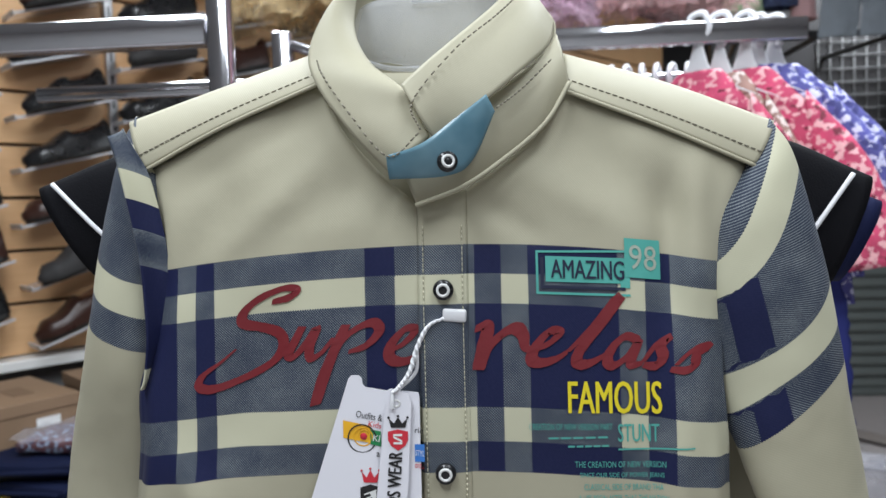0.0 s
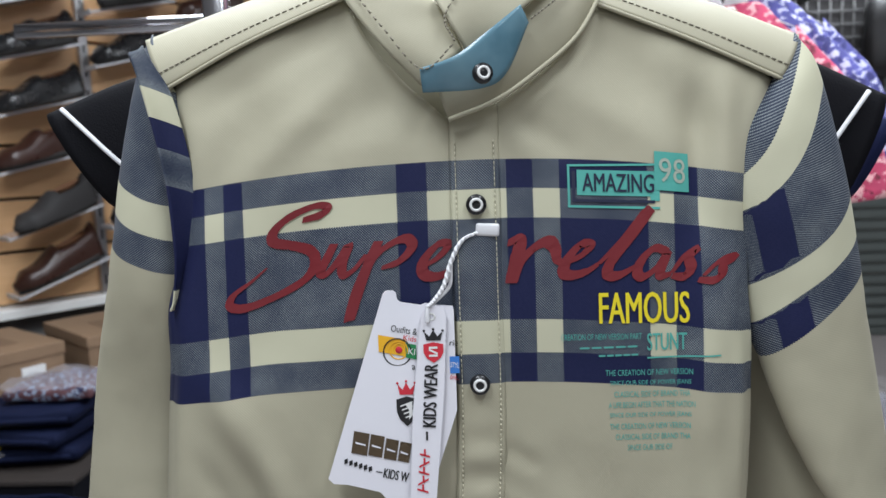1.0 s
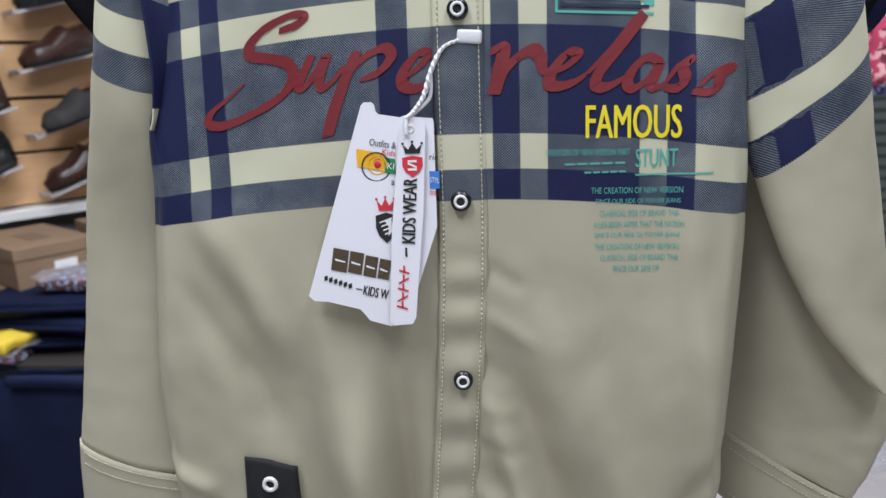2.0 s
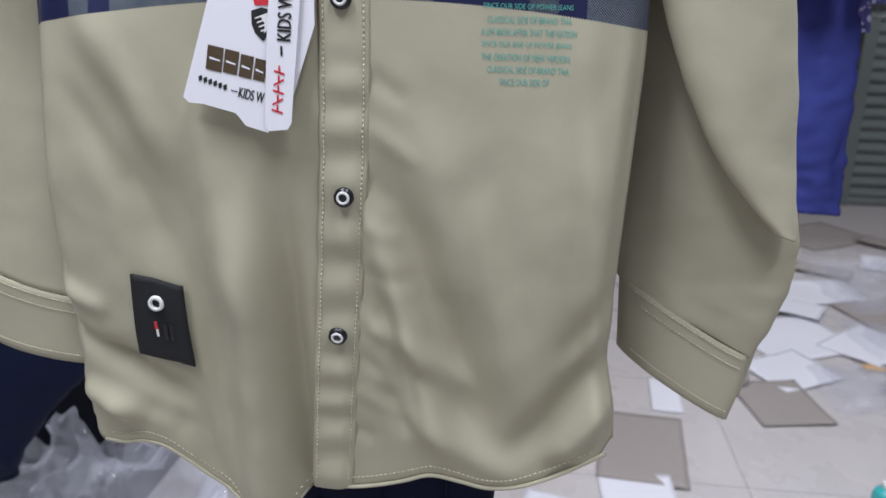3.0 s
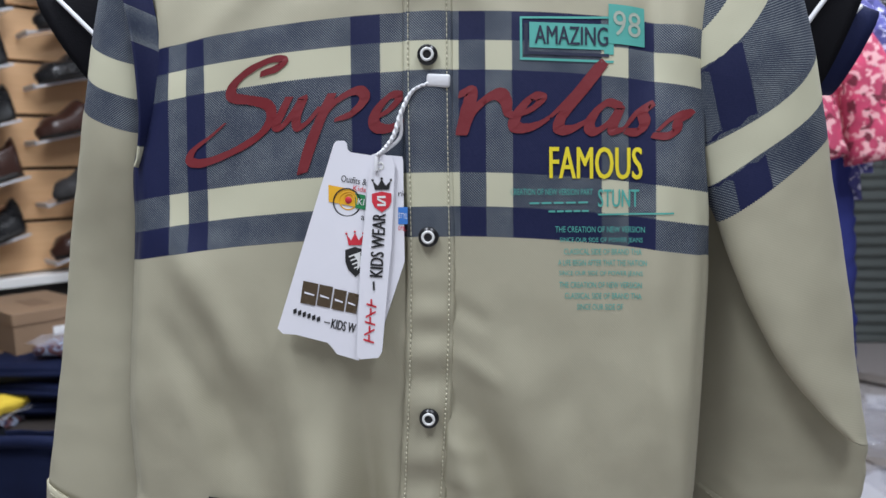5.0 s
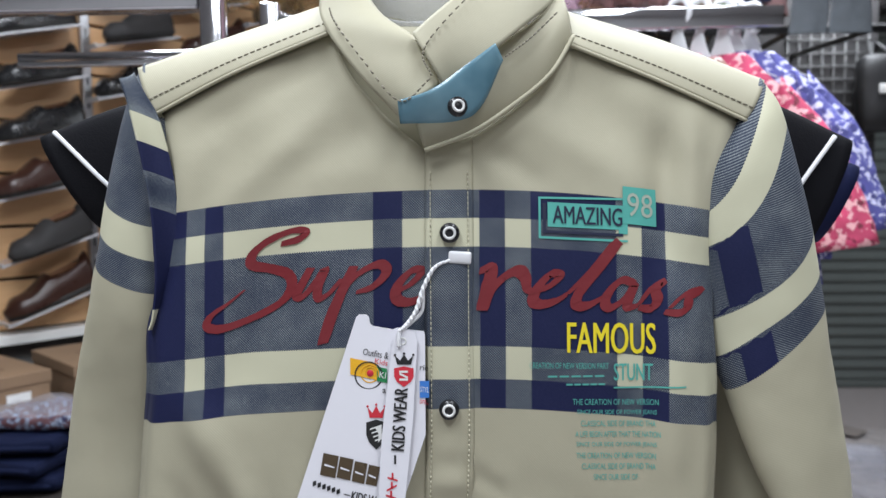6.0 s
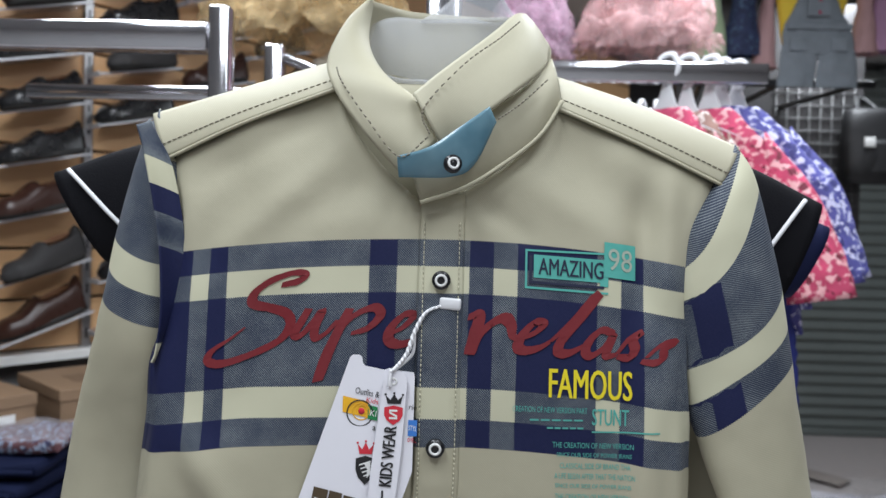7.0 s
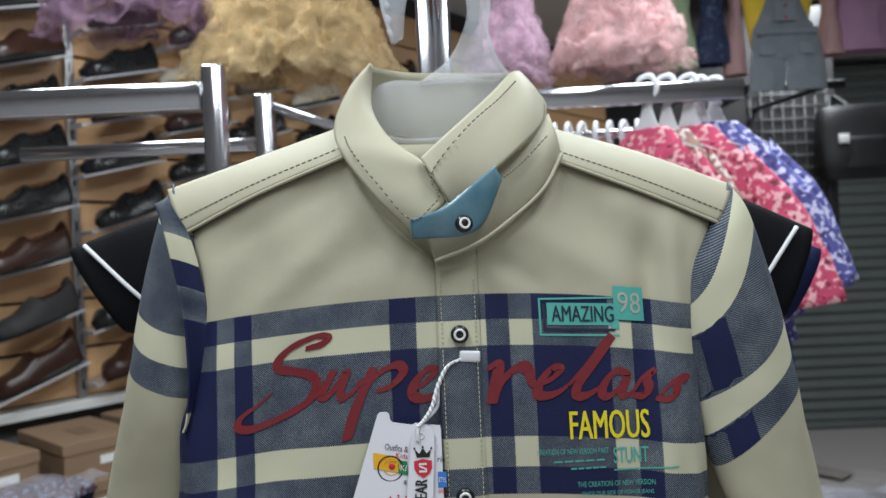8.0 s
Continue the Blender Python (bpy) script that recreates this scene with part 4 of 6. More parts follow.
# bold bronze wordmark, drawn as plain strokes
for a, w, b0, b1 in ((-46.5, 8.4, -86, -73.5), (-37.4, 7.4, -87.5, -75.5), (-29.2, 6.8, -89.5, -78), (-21.6, 6.0, -91, -80)):
    tpoly("printed_block", [(a, b0), (a + w, b0 - 0.22 * w), (a + w + 2.0, b1 - 0.22 * w), (a + 2.0, b1)], M_PRINT_BRONZE, L1)
    tpoly("printed_gap", [(a + w * 0.30, (b0 + b1) / 2 - 1.0), (a + w * 0.95, (b0 + b1) / 2 - 2.4), (a + w * 0.95, (b0 + b1) / 2 - 1.6), (a + w * 0.30, (b0 + b1) / 2 + 0.2)], M_CARD, L1 + 0.0002)
for k in range(6):
    tbar("printed_stroke", -50.5 + 2.6 * k, -48.6 + 2.6 * k, -92.2 - 0.9 * k, -89.6 - 0.9 * k, M_PRINT_BLACK, L1, 0.4)
tbar("printed_stroke", -33.5, -30, -97.6, -97.0, M_PRINT_BLACK, L1, -0.2)
tword("KIDS W", -29.5, -15.8, -102.0, -96.5, M_PRINT_BLACK, L1, -12, 0.03)
# narrow card
crown(0.2, -22.6, 9.0, 5.0, M_PRINT_BLACK, L2)
shield(0.0, -23.6, 10.5, 11.5, M_PRINT_RED, L2)
for q, sk in ((-26.6, 0.0), (-28.8, -0.5), (-31.0, 0.0)):
    tbar("printed_mark", -2.4, 2.2, q - 0.6, q + 0.6, M_WHITE, L2 + 0.0002, sk)
tword("KIDS WEAR", -19.5, 14.5, -57.0, -49.6, M_PRINT_BLACK, L2, 86, 0.03)
tbar("printed_stroke", -5.6, -4.5, -78.5, -73.5, M_PRINT_BLACK, L2)
for k in range(5):
    tbar("printed_stroke", -11.2 + 0.5 * k, -5.4 + 0.4 * k, -107.5 + 5.0 * k, -106.4 + 5.0 * k, M_PRINT_RED, L2, 0.5 if k % 2 else -0.3)
    tbar("printed_stroke", -8.6 + 0.4 * k, -7.6 + 0.4 * k, -107.5 + 5.0 * k, -103.4 + 5.0 * k, M_PRINT_RED, L2)
# card behind
tbar("printed_block", 8.3, 13.4, -42, -32.5, M_PRINT_BLUE, 0.0008)
tword("STYL", 8.6, 13.3, -38.8, -35.8, M_WHITE, 0.0010, -6)
tword("rie", 8.6, 13, -26.5, -23.5, M_PRINT_BLACK, 0.0008, -6)
tword("ore...", 8.2, 13.2, -45.6, -43.2, M_PRINT_RED, 0.0008, -6)
tdisc("eyelet", -0.5, -9.5, 2.2, M_WHITE, L2 + 0.0001, 1.3)
under(tag, part("seal", box_bm(Vector((0.0055, -0.0090, 1.3245)), (0.0125, 0.0035, 0.0068), 0.0012, pose(0, 0, 0, 0, 4, 0)), M_WHITE_PLASTIC, None, "white plastic seal"))


def cord(pts, phase):
    c = catmull(pts, 90)
    out = []
    for i, p in enumerate(c):
        a = i * 0.62 + phase
        out.append(p + Vector((0.0008 * math.cos(a), 0.0008 * math.sin(a), 0.0004 * math.cos(a))))
    return rope(out, 0.00085, 180, 8)


CORD = [(0.001, -0.0095, 1.3235), (-0.0080, -0.0110, 1.3195), (-0.0140, -0.0125, 1.3090), (-0.0182, -0.0140, 1.2965), (-0.0235, -0.0160, 1.2890), (-0.0272, -0.0175, 1.2860)]
for ph in (0.0, math.pi):
    under(tag, part("cord", cord(CORD, ph), M_CORD))
under(tag, part("cord", rope([(-0.0272, -0.0175, 1.2865), (-0.0275, -0.0182, 1.2815), (-0.0275, -0.0182, 1.2775)], 0.0011, 20, 8), M_CORD))
under(tag, part("cord", rope([(-0.0145, -0.0120, 1.3060), (-0.0155, -0.0110, 1.2955), (-0.0220, -0.0140, 1.2890), (-0.0262, -0.0170, 1.2862)], 0.0010, 30, 8), M_CORD))


# ---- hanger and stand of the shirt ----
hanger = thing("hanger", "frosted translucent plastic hanger inside the shirt", "hanger", (0.0, 0.06, 1.60))


def hp(name, bm, material, label="", thick=0.0):
    return under(hanger, part(name, bm, material, None, label, thick))


hp("shoulder_plate", patch([(-0.150, 0.056, 1.430), (-0.090, 0.060, 1.452), (-0.052, 0.062, 1.503), (-0.015, 0.063, 1.507), (0.004, 0.063, 1.508), (0.015, 0.063, 1.508), (0.028, 0.063, 1.505), (0.043, 0.062, 1.500), (0.09, 0.058, 1.445), (0.148, 0.052, 1.412)],
                           [(-0.150, 0.060, 1.424), (-0.090, 0.064, 1.440), (-0.052, 0.066, 1.470), (-0.015, 0.067, 1.4665), (0.004, 0.067, 1.4665), (0.015, 0.067, 1.4665), (0.028, 0.067, 1.467), (0.045, 0.066, 1.467), (0.09, 0.062, 1.435), (0.148, 0.056, 1.406)], 60, 8, 0.002), M_FROST, "", 0.003)
hp("rim", rope([(-0.052, 0.058, 1.471), (-0.030, 0.059, 1.4655), (0.004, 0.060, 1.4660), (0.045, 0.058, 1.467)], 0.0016, 30, 8), M_FROST)
hp("hook", patch([(-0.020, 0.060, 1.505), (0.000, 0.060, 1.519), (0.012, 0.060, 1.538), (0.016, 0.060, 1.556), (0.010, 0.060, 1.575), (-0.006, 0.060, 1.586), (-0.018, 0.060, 1.580), (-0.026, 0.060, 1.564), (-0.031, 0.060, 1.536)],
                 [(0.044, 0.060, 1.505), (0.035, 0.060, 1.518), (0.029, 0.060, 1.540), (0.031, 0.060, 1.558), (0.026, 0.060, 1.584), (-0.004, 0.060, 1.603), (-0.034, 0.060, 1.596), (-0.044, 0.060, 1.566), (-0.037, 0.060, 1.533)], 60, 8, 0.0015), M_FROST, "", 0.004)
hp("rib", rope([(0.043, 0.057, 1.506), (0.034, 0.057, 1.519), (0.0285, 0.057, 1.540), (0.0305, 0.057, 1.558), (0.0255, 0.057, 1.583), (-0.004, 0.057, 1.602), (-0.0335, 0.057, 1.595), (-0.0435, 0.057, 1.566), (-0.0365, 0.057, 1.534)], 0.0014, 60, 8), M_FROST)
for k in range(4):
    hp("rib", rope([(-0.0425 + 0.001 * k, 0.057, 1.572 - 0.010 * k), (-0.0400 + 0.001 * k, 0.056, 1.568 - 0.010 * k)], 0.0018, 6, 8), M_FROST)
stand = thing("display_stand", "chrome square post with a front peg carrying the shirt", "stand", (-0.008, 0.20, 0.0))
under(stand, part("post", box_bm(Vector((-0.010, 0.20, 0.85)), (0.030, 0.030, 1.70), 0.003), M_CHROME, None, "chrome post"))
under(stand, part("peg", rope([(-0.008, 0.20, 1.580), (-0.008, 0.12, 1.580), (-0.008, 0.035, 1.581), (-0.008, 0.024, 1.590)], 0.004, 24, 10), M_CHROME))
for a in range(4):
    under(stand, part("foot", box_bm(Vector((-0.012 + 0.15 * math.cos(a * math.pi / 2 + 0.78), 0.20 + 0.15 * math.sin(a * math.pi / 2 + 0.78), 0.02)), (0.30, 0.022, 0.02), 0.003, pose(0, 0, 0, 0, 0, 45 + 90 * a)), M_CHROME))


# ---- garments behind the shirt ----
M_JET = plain("black_jersey", (0.006, 0.006, 0.008), 0.75, spec=0.12, bump=0.3, fine=800)
M_NAVY_J = plain("navy_jersey", (0.012, 0.016, 0.055), 0.7, spec=0.12, bump=0.3, fine=800)
M_PIPING = plain("white_piping", (0.75, 0.75, 0.77), 0.6)
M_DENIM = plain("dark_denim", (0.008, 0.011, 0.036), 0.75, spec=0.12, var=0.35, scale=14, bump=0.5, fine=900)
M_CRIMSON = plain("crimson_cotton", (0.42, 0.025, 0.09), 0.75, bump=0.3)
M_BLUE = plain("royal_blue_cotton", (0.045, 0.055, 0.24), 0.7, spec=0.12, var=0.4, scale=10, bump=0.3)


def tee(name, label, y, sx, material, dz=0.0):
    t = thing(name, label, "shirt", (0, y, 1.44))
    under(t, part("body", tube([((-0.10, y, 1.452 + dz), (0.10, y, 1.440 + dz), 0.008), ((-0.155, y, 1.425 + dz), (0.155, y, 1.412 + dz), 0.014), ((-0.15, y, 1.33), (0.15, y, 1.33), 0.016), ((-0.155, y, 1.12), (0.138, y, 1.12), 0.014)], 32, 24, 0.002, 20), material, None, "", 0.001))
    for s, edge in ((-1, ((-0.165, 1.432), (-0.288, 1.402), (-0.2480, 1.338), (-0.150, 1.325))), (1, ((0.155, 1.432), (0.264 + sx, 1.392), (0.236 + sx, 1.322), (0.145, 1.325)))):
        (ax, az), (bx, bz), (cx, cz), (dx, dzz) = edge
        under(t, part("sleeve", tube([((ax, y, az + dz), (dx, y, dzz), 0.010), (((ax + bx) / 2, y, (az + bz) / 2 + 0.006 + dz), ((cx + dx) / 2, y, (cz + dzz) / 2), 0.014), ((bx, y, bz + dz), (cx, y, cz), 0.012)], 28, 20, 0.0012, 30), material, None, "", 0.001))
        for k in (0.22,):
            p0 = Vector((bx + s * -0.016, y - 0.0125, bz + dz - 0.002 + 0.004))
            p1 = Vector((cx + s * -0.030, y - 0.0155, cz + 0.012))
            mid = (p0 + p1) / 2 + Vector((s * -0.002, -0.004, 0))
            under(t, part("piping", rope([p0, mid, p1, Vector((cx - s * 0.045, y - 0.012, cz - 0.02))], 0.0016, 20, 8), M_PIPING, None, "white piping"))
    return t


tee("black_tee", "black short-sleeved top with white piping hanging behind the shirt", 0.098, 0.0, M_JET)
tee("navy_tee", "navy short-sleeved top with white piping on the same peg", 0.135, 0.024, M_NAVY_J, -0.016)
jeans = thing("jeans", "dark blue denim jeans hanging below the shirt hem", "trousers", (0, 0.03, 1.0))
for s in (-1, 1):
    c = -0.004 + s * 0.038
    under(jeans, part("leg", tube([((c - 0.046, 0.085, 1.05), (c + 0.046, 0.085, 1.05), 0.012), ((c - 0.046, 0.085, 0.93), (c + 0.046, 0.085, 0.93), 0.015), ((c - 0.039, 0.085, 0.70), (c + 0.039, 0.085, 0.70), 0.016), ((c - 0.035, 0.085, 0.42), (c + 0.034, 0.085, 0.42), 0.014)], 28, 40, 0.003, 24), M_DENIM, None, "", 0.001))
    under(jeans, part("side_seam", rope([(c + s * 0.01, 0.067, 1.0), (c + s * 0.011, 0.0655, 0.85), (c + s * 0.010, 0.067, 0.5)], 0.0012, 30, 6), M_DENIM))


# ---- racks ----
def chrome_box(thing_ob, name, c, s, m=None):
    return under(thing_ob, part(name, box_bm(Vector(c), s, 0.003, m), M_CHROME))


rack = thing("clothes_rack", "chrome garment rack with a square rail", "rack", (-0.27, 0.38, 0.0))
chrome_box(rack, "post", (-0.268, 0.392, 0.806), (0.024, 0.024, 1.612))
chrome_box(rack, "rail", (-0.72, 0.392, 1.577), (0.88, 0.026, 0.032))
chrome_box(rack, "post", (-1.172, 0.392, 0.806), (0.024, 0.024, 1.612))
chrome_box(rack, "foot", (-0.268, 0.392, 0.012), (0.03, 0.45, 0.024))
chrome_box(rack, "foot", (-1.172, 0.392, 0.012), (0.03, 0.45, 0.024))
rack2 = thing("clothes_rack", "chrome garment rack with a slanted display arm", "rack", (-0.265, 0.6, 0.0))
chrome_box(rack2, "post", (-0.265, 0.61, 0.812), (0.026, 0.026, 1.624))
chrome_box(rack2, "rail", (-0.45, 0.62, 1.555), (0.36, 0.014, 0.020))
chrome_box(rack2, "arm", (-0.195, 0.61, 1.585), (0.16, 0.018, 0.014), pose(0, 0, 0, 0, 20, 0))
chrome_box(rack2, "foot", (-0.265, 0.61, 0.012), (0.4, 0.03, 0.024))
rack3 = thing("clothes_rack", "chrome rail full of children's clothes on hangers", "rack", (0.2, 0.82, 0.0))
chrome_box(rack3, "rail", (0.225, 0.82, 1.640), (0.57, 0.026, 0.034))
chrome_box(rack3, "post", (-0.045, 0.82, 0.82), (0.026, 0.026, 1.64))
chrome_box(rack3, "foot", (-0.045, 0.82, 0.012), (0.03, 0.45, 0.024))
chrome_box(rack3, "rail", (0.20, 0.93, 1.590), (0.48, 0.016, 0.016))
chrome_box(rack3, "post", (-0.03, 0.93, 0.795), (0.02, 0.02, 1.59))


def floral(name, base, spots, dark):
    m, nt, p = nodes_of(name)
    co = nt.nodes.new("ShaderNodeTexCoord")
    v = node(nt, "ShaderNodeTexVoronoi", Scale=34.0)
    n = node(nt, "ShaderNodeTexNoise", Scale=85.0, Detail=5.0)
    n2 = node(nt, "ShaderNodeTexNoise", Scale=62.0, Detail=5.0)
    for q in (v, n, n2):
        nt.links.new(co.outputs["Object"], q.inputs["Vector"])
    a = calc(nt, "GREATER_THAN", n.outputs["Fac"], 0.54)
    b = calc(nt, "GREATER_THAN", n2.outputs["Fac"], 0.60)
    petal = mix_color(nt, calc(nt, "MULTIPLY", v.outputs["Distance"], 1.4), rgba(base, 1.15), rgba(base, 0.7))
    nt.links.new(mix_color(nt, b, mix_color(nt, a, petal, rgba(spots)), rgba(dark)), p.inputs["Base Color"])
    p.inputs["Roughness"].default_value = 0.8
    return m


M_FLORAL = floral("red_floral", (0.62, 0.070, 0.16), (0.78, 0.42, 0.44), (0.16, 0.02, 0.04))
M_FLORAL2 = floral("tan_floral", (0.40, 0.24, 0.20), (0.72, 0.62, 0.58), (0.16, 0.07, 0.06))
M_FLORAL3 = floral("blue_floral", (0.10, 0.10, 0.36), (0.58, 0.58, 0.78), (0.04, 0.04, 0.16))


def hung_top(x, y, zr, turn, material, label, width=0.15, drop=0.06, length=0.30, sleeve=0.10, rail=1.657, group="tops on the rail"):
    """A child's top on a white hanger; local x along the shoulders."""
    t = thing("child_top", label, "top", (x, y, zr), group)
    t.rotation_euler = (0, 0, radians(turn))

    def lp(name, bm, mat4, lab="", thick=0.0):
        return part(name, bm, mat4, t, lab, thick)
    lp("body", tube([((-0.035, 0, 0), (0.035, 0, 0), 0.010), ((-width * 0.6, 0, -drop * 0.5), (width * 0.6, 0, -drop * 0.5), 0.016), ((-width, 0, -drop * 1.3), (width, 0, -drop * 1.3), 0.020), ((-width * 0.92, 0, -drop - 0.09), (width * 0.92, 0, -drop - 0.09), 0.022), ((-width * 1.05, 0, -length), (width * 1.05, 0, -length), 0.026)], 28, 26, 0.005, 22), material, "", 0.001)
    for s in (-1, 1):
        lp("sleeve", tube([((s * width * 0.7, 0, -drop * 0.5), (s * width * 0.85, 0, -drop * 2.3), 0.014), ((s * (width + sleeve * 0.5), 0, -drop * 1.3 - 0.05), (s * width * 0.95, 0, -drop - 0.14), 0.026), ((s * (width + sleeve), 0, -drop * 1.3 - 0.19), (s * width * 1.02, 0, -drop * 1.3 - 0.21), 0.034)], 28, 20, 0.006, 30), material, "", 0.001)
    h = rail - zr
    lp("hanger_plate", patch([(-0.09, 0, -0.045), (-0.025, 0, -0.006), (0.0, 0, 0.055), (0.025, 0, -0.006), (0.09, 0, -0.045)], [(-0.10, 0, -0.05), (-0.03, 0, -0.02), (0, 0, -0.01), (0.03, 0, -0.02), (0.10, 0, -0.05)], 24, 4), M_WHITE_PLASTIC, "white plastic hanger", 0.004)
    lp("hanger_hook", rope([(0, 0, 0.05), (0.004, 0, h - 0.035), (0.018, 0, h - 0.012), (0.012, 0, h + 0.010), (0.0, 0, h + 0.014), (-0.014, 0, h + 0.006), (-0.018, 0, h - 0.03)], lambda q: 0.0055 - 0.001 * q, 30, 8), M_WHITE_PLASTIC)
    return t


hung_top(0.345, 0.82, 1.580, -38, M_FLORAL, "red floral cotton top on a white hanger", 0.12, 0.085, 0.30, 0.085)
hung_top(0.380, 0.825, 1.575, -34, M_FLORAL2, "tan floral cotton top on a white hanger", 0.10, 0.070, 0.26, 0.05)
hung_top(0.420, 0.83, 1.582, -36, M_FLORAL, "red floral cotton top with wide sleeves", 0.13, 0.085, 0.30, 0.10)
hung_top(0.445, 0.85, 1.590, -30, M_FLORAL3, "blue and white floral top on a white hanger", 0.135, 0.075, 0.38, 0.09)
hung_top(0.475, 0.86, 1.590, -28, M_FLORAL3, "blue and white floral top at the rail's end", 0.125, 0.070, 0.34, 0.085)
trousers = thing("trousers", "royal blue cotton trousers hanging from the rail", "trousers", (0.55, 0.80, 1.25))
under(trousers, part("leg", tube([((0.45, 0.80, 1.30), (0.550, 0.78, 1.30), 0.02), ((0.46, 0.80, 1.15), (0.555, 0.78, 1.15), 0.024), ((0.475, 0.80, 1.02), (0.570, 0.78, 1.02), 0.022), ((0.485, 0.80, 0.94), (0.572, 0.78, 0.94), 0.020)], 32, 50, 0.014, 26), M_BLUE, None, "", 0.001))
under(trousers, part("leg", tube([((0.40, 0.84, 1.30), (0.50, 0.84, 1.30), 0.02), ((0.40, 0.84, 1.10), (0.50, 0.84, 1.10), 0.02), ((0.41, 0.84, 0.90), (0.49, 0.84, 0.90), 0.02)], 24, 30, 0.006, 26), M_BLUE, None, "", 0.001))
under(trousers, part("waistband", tube([((0.40, 0.82, 1.33), (0.58, 0.80, 1.33), 0.018), ((0.40, 0.82, 1.29), (0.58, 0.80, 1.29), 0.02)], 24, 6), M_BLUE))
pink = thing("long_dress", "crimson cotton dress hanging from the lower clothes rail", "dress", (0.43, 0.92, 1.3))
under(pink, part("skirt", tube([((0.40, 0.915, 1.50), (0.45, 0.915, 1.50), 0.012), ((0.39, 0.91, 1.30), (0.52, 0.90, 1.30), 0.020), ((0.385, 0.905, 1.10), (0.535, 0.895, 1.10), 0.03), ((0.38, 0.90, 0.82), (0.55, 0.89, 0.82), 0.035)], 28, 36, 0.010, 24), M_CRIMSON, None, "", 0.001))
under(pink, part("hanging_loop", rope([(0.425, 0.915, 1.49), (0.425, 0.925, 1.56), (0.425, 0.932, 1.601), (0.425, 0.942, 1.585)], 0.003, 24, 8), M_CRIMSON))
for k in range(8):
    h = thing("hanger", "white plastic hanger on the lower rail", "hanger", (0.20 + 0.026 * k, 0.93, 1.60), "hangers on the lower rail")
    part("hook", rope([(-0.010, 0, -0.03), (-0.013, 0, 0.0), (0, 0, 0.013), (0.013, 0, 0.0), (0.006, 0, -0.02), (0, 0, -0.045)], 0.0045, 20, 8), M_WHITE_PLASTIC, h)
    part("plate", patch([(-0.07, 0, -0.085), (0, 0, -0.04), (0.07, 0, -0.085)], [(-0.07, 0, -0.10), (0, 0, -0.075), (0.07, 0, -0.10)], 12, 3), M_WHITE_PLASTIC, h, "", 0.004)
    h.rotation_euler = (0, 0, radians(70 - 9 * (k % 3)))


# ---- tulle dresses hanging high ----
def tulle(name, c):
    m, nt, p = nodes_of(name)
    co = nt.nodes.new("ShaderNodeTexCoord")
    n = node(nt, "ShaderNodeTexNoise", Scale=26.0, Detail=8.0)
    nt.links.new(co.outputs["Object"], n.inputs["Vector"])
    col = mix_color(nt, n.outputs["Fac"], rgba(c, 0.92), rgba(c, 1.07))
    nt.links.new(col, p.inputs["Base Color"])
    p.inputs["Roughness"].default_value = 0.9
    p.inputs["Specular IOR Level"].default_value = 0.1
    a = calc(nt, "MULTIPLY_ADD", n.outputs["Fac"], 0.8)
    a.node.inputs[2].default_value = -0.10
    nt.links.new(a, p.inputs["Alpha"])
    tr = nt.nodes.new("ShaderNodeBsdfTranslucent")
    nt.links.new(col, tr.inputs["Color"])
    clear = nt.nodes.new("ShaderNodeBsdfTransparent")
    veil = nt.nodes.new("ShaderNodeMixShader")
    nt.links.new(a, veil.inputs[0])
    nt.links.new(clear.outputs[0], veil.inputs[1])
    nt.links.new(tr.outputs[0], veil.inputs[2])
    both = nt.nodes.new("ShaderNodeMixShader")
    both.inputs[0].default_value = 0.45
    nt.links.new(p.outputs[0], both.inputs[1])
    nt.links.new(veil.outputs[0], both.inputs[2])
    nt.links.new(both.outputs[0], nt.nodes["Material Output"].inputs[0])
    return m


M_T_YELLOW, M_T_LILAC, M_T_PINK = tulle("yellow_tulle", (0.78, 0.60, 0.34)), tulle("lilac_tulle", (0.40, 0.26, 0.37)), tulle("pink_tulle", (0.96, 0.66, 0.66))
M_T_ROSE = tulle("rose_tulle", (0.90, 0.66, 0.80))


def tulle_dress(label, x, y, z0, z1, half, material, seed, group="tulle dresses hanging high"):
    """Layers of gathered net, each crumpled in its own way, under a small bodice."""
    t = thing("tulle_dress", label, "dress", (x, y, z1), group)
    rnd = random.Random(seed)
    h = z1 - z0
    for k in range(7):
        ph, wv = rnd.uniform(0, 6), rnd.choice((9, 11, 13, 16))
        grow = 1.0 - 0.10 * k
        low = h * (1 - 0.09 * rnd.random() - 0.06 * k)
        off = Vector((seed * 3.1, k * 1.7, ph))

        def fn(s, q, ph=ph, wv=wv, grow=grow, low=low, off=off):
            a = 2 * math.pi * s
            r = half * grow * (0.25 + 0.75 * q ** 0.6) * (1 + 0.10 * q * math.sin(wv * a + ph))
            p = Vector((r * math.cos(a), 0.6 * r * math.sin(a), -low * q))
            d = noise.noise_vector(p * 18 + off) * 0.030 + noise.noise_vector(p * 60 + off) * 0.010 + noise.noise_vector(p * 170 + off) * 0.005
            return p + d * (0.3 + q)
        part("skirt_layer", grid(fn, 130, 34), material, t)
    part("bodice", tube([((-0.05, 0, 0.16), (0.05, 0, 0.16), 0.02), ((-0.07, 0, 0.08), (0.07, 0, 0.08), 0.035), ((-0.05, 0, -0.02), (0.05, 0, -0.02), 0.04)], 24, 12, 0.004, 30), material, t)
    part("hanger_hook", rope([(0, 0, 0.14), (0, 0, 0.24), (0.015, 0, 0.27), (0, 0, 0.29), (-0.015, 0, 0.27)], 0.003, 20, 8), M_WHITE_PLASTIC, t)
    return t


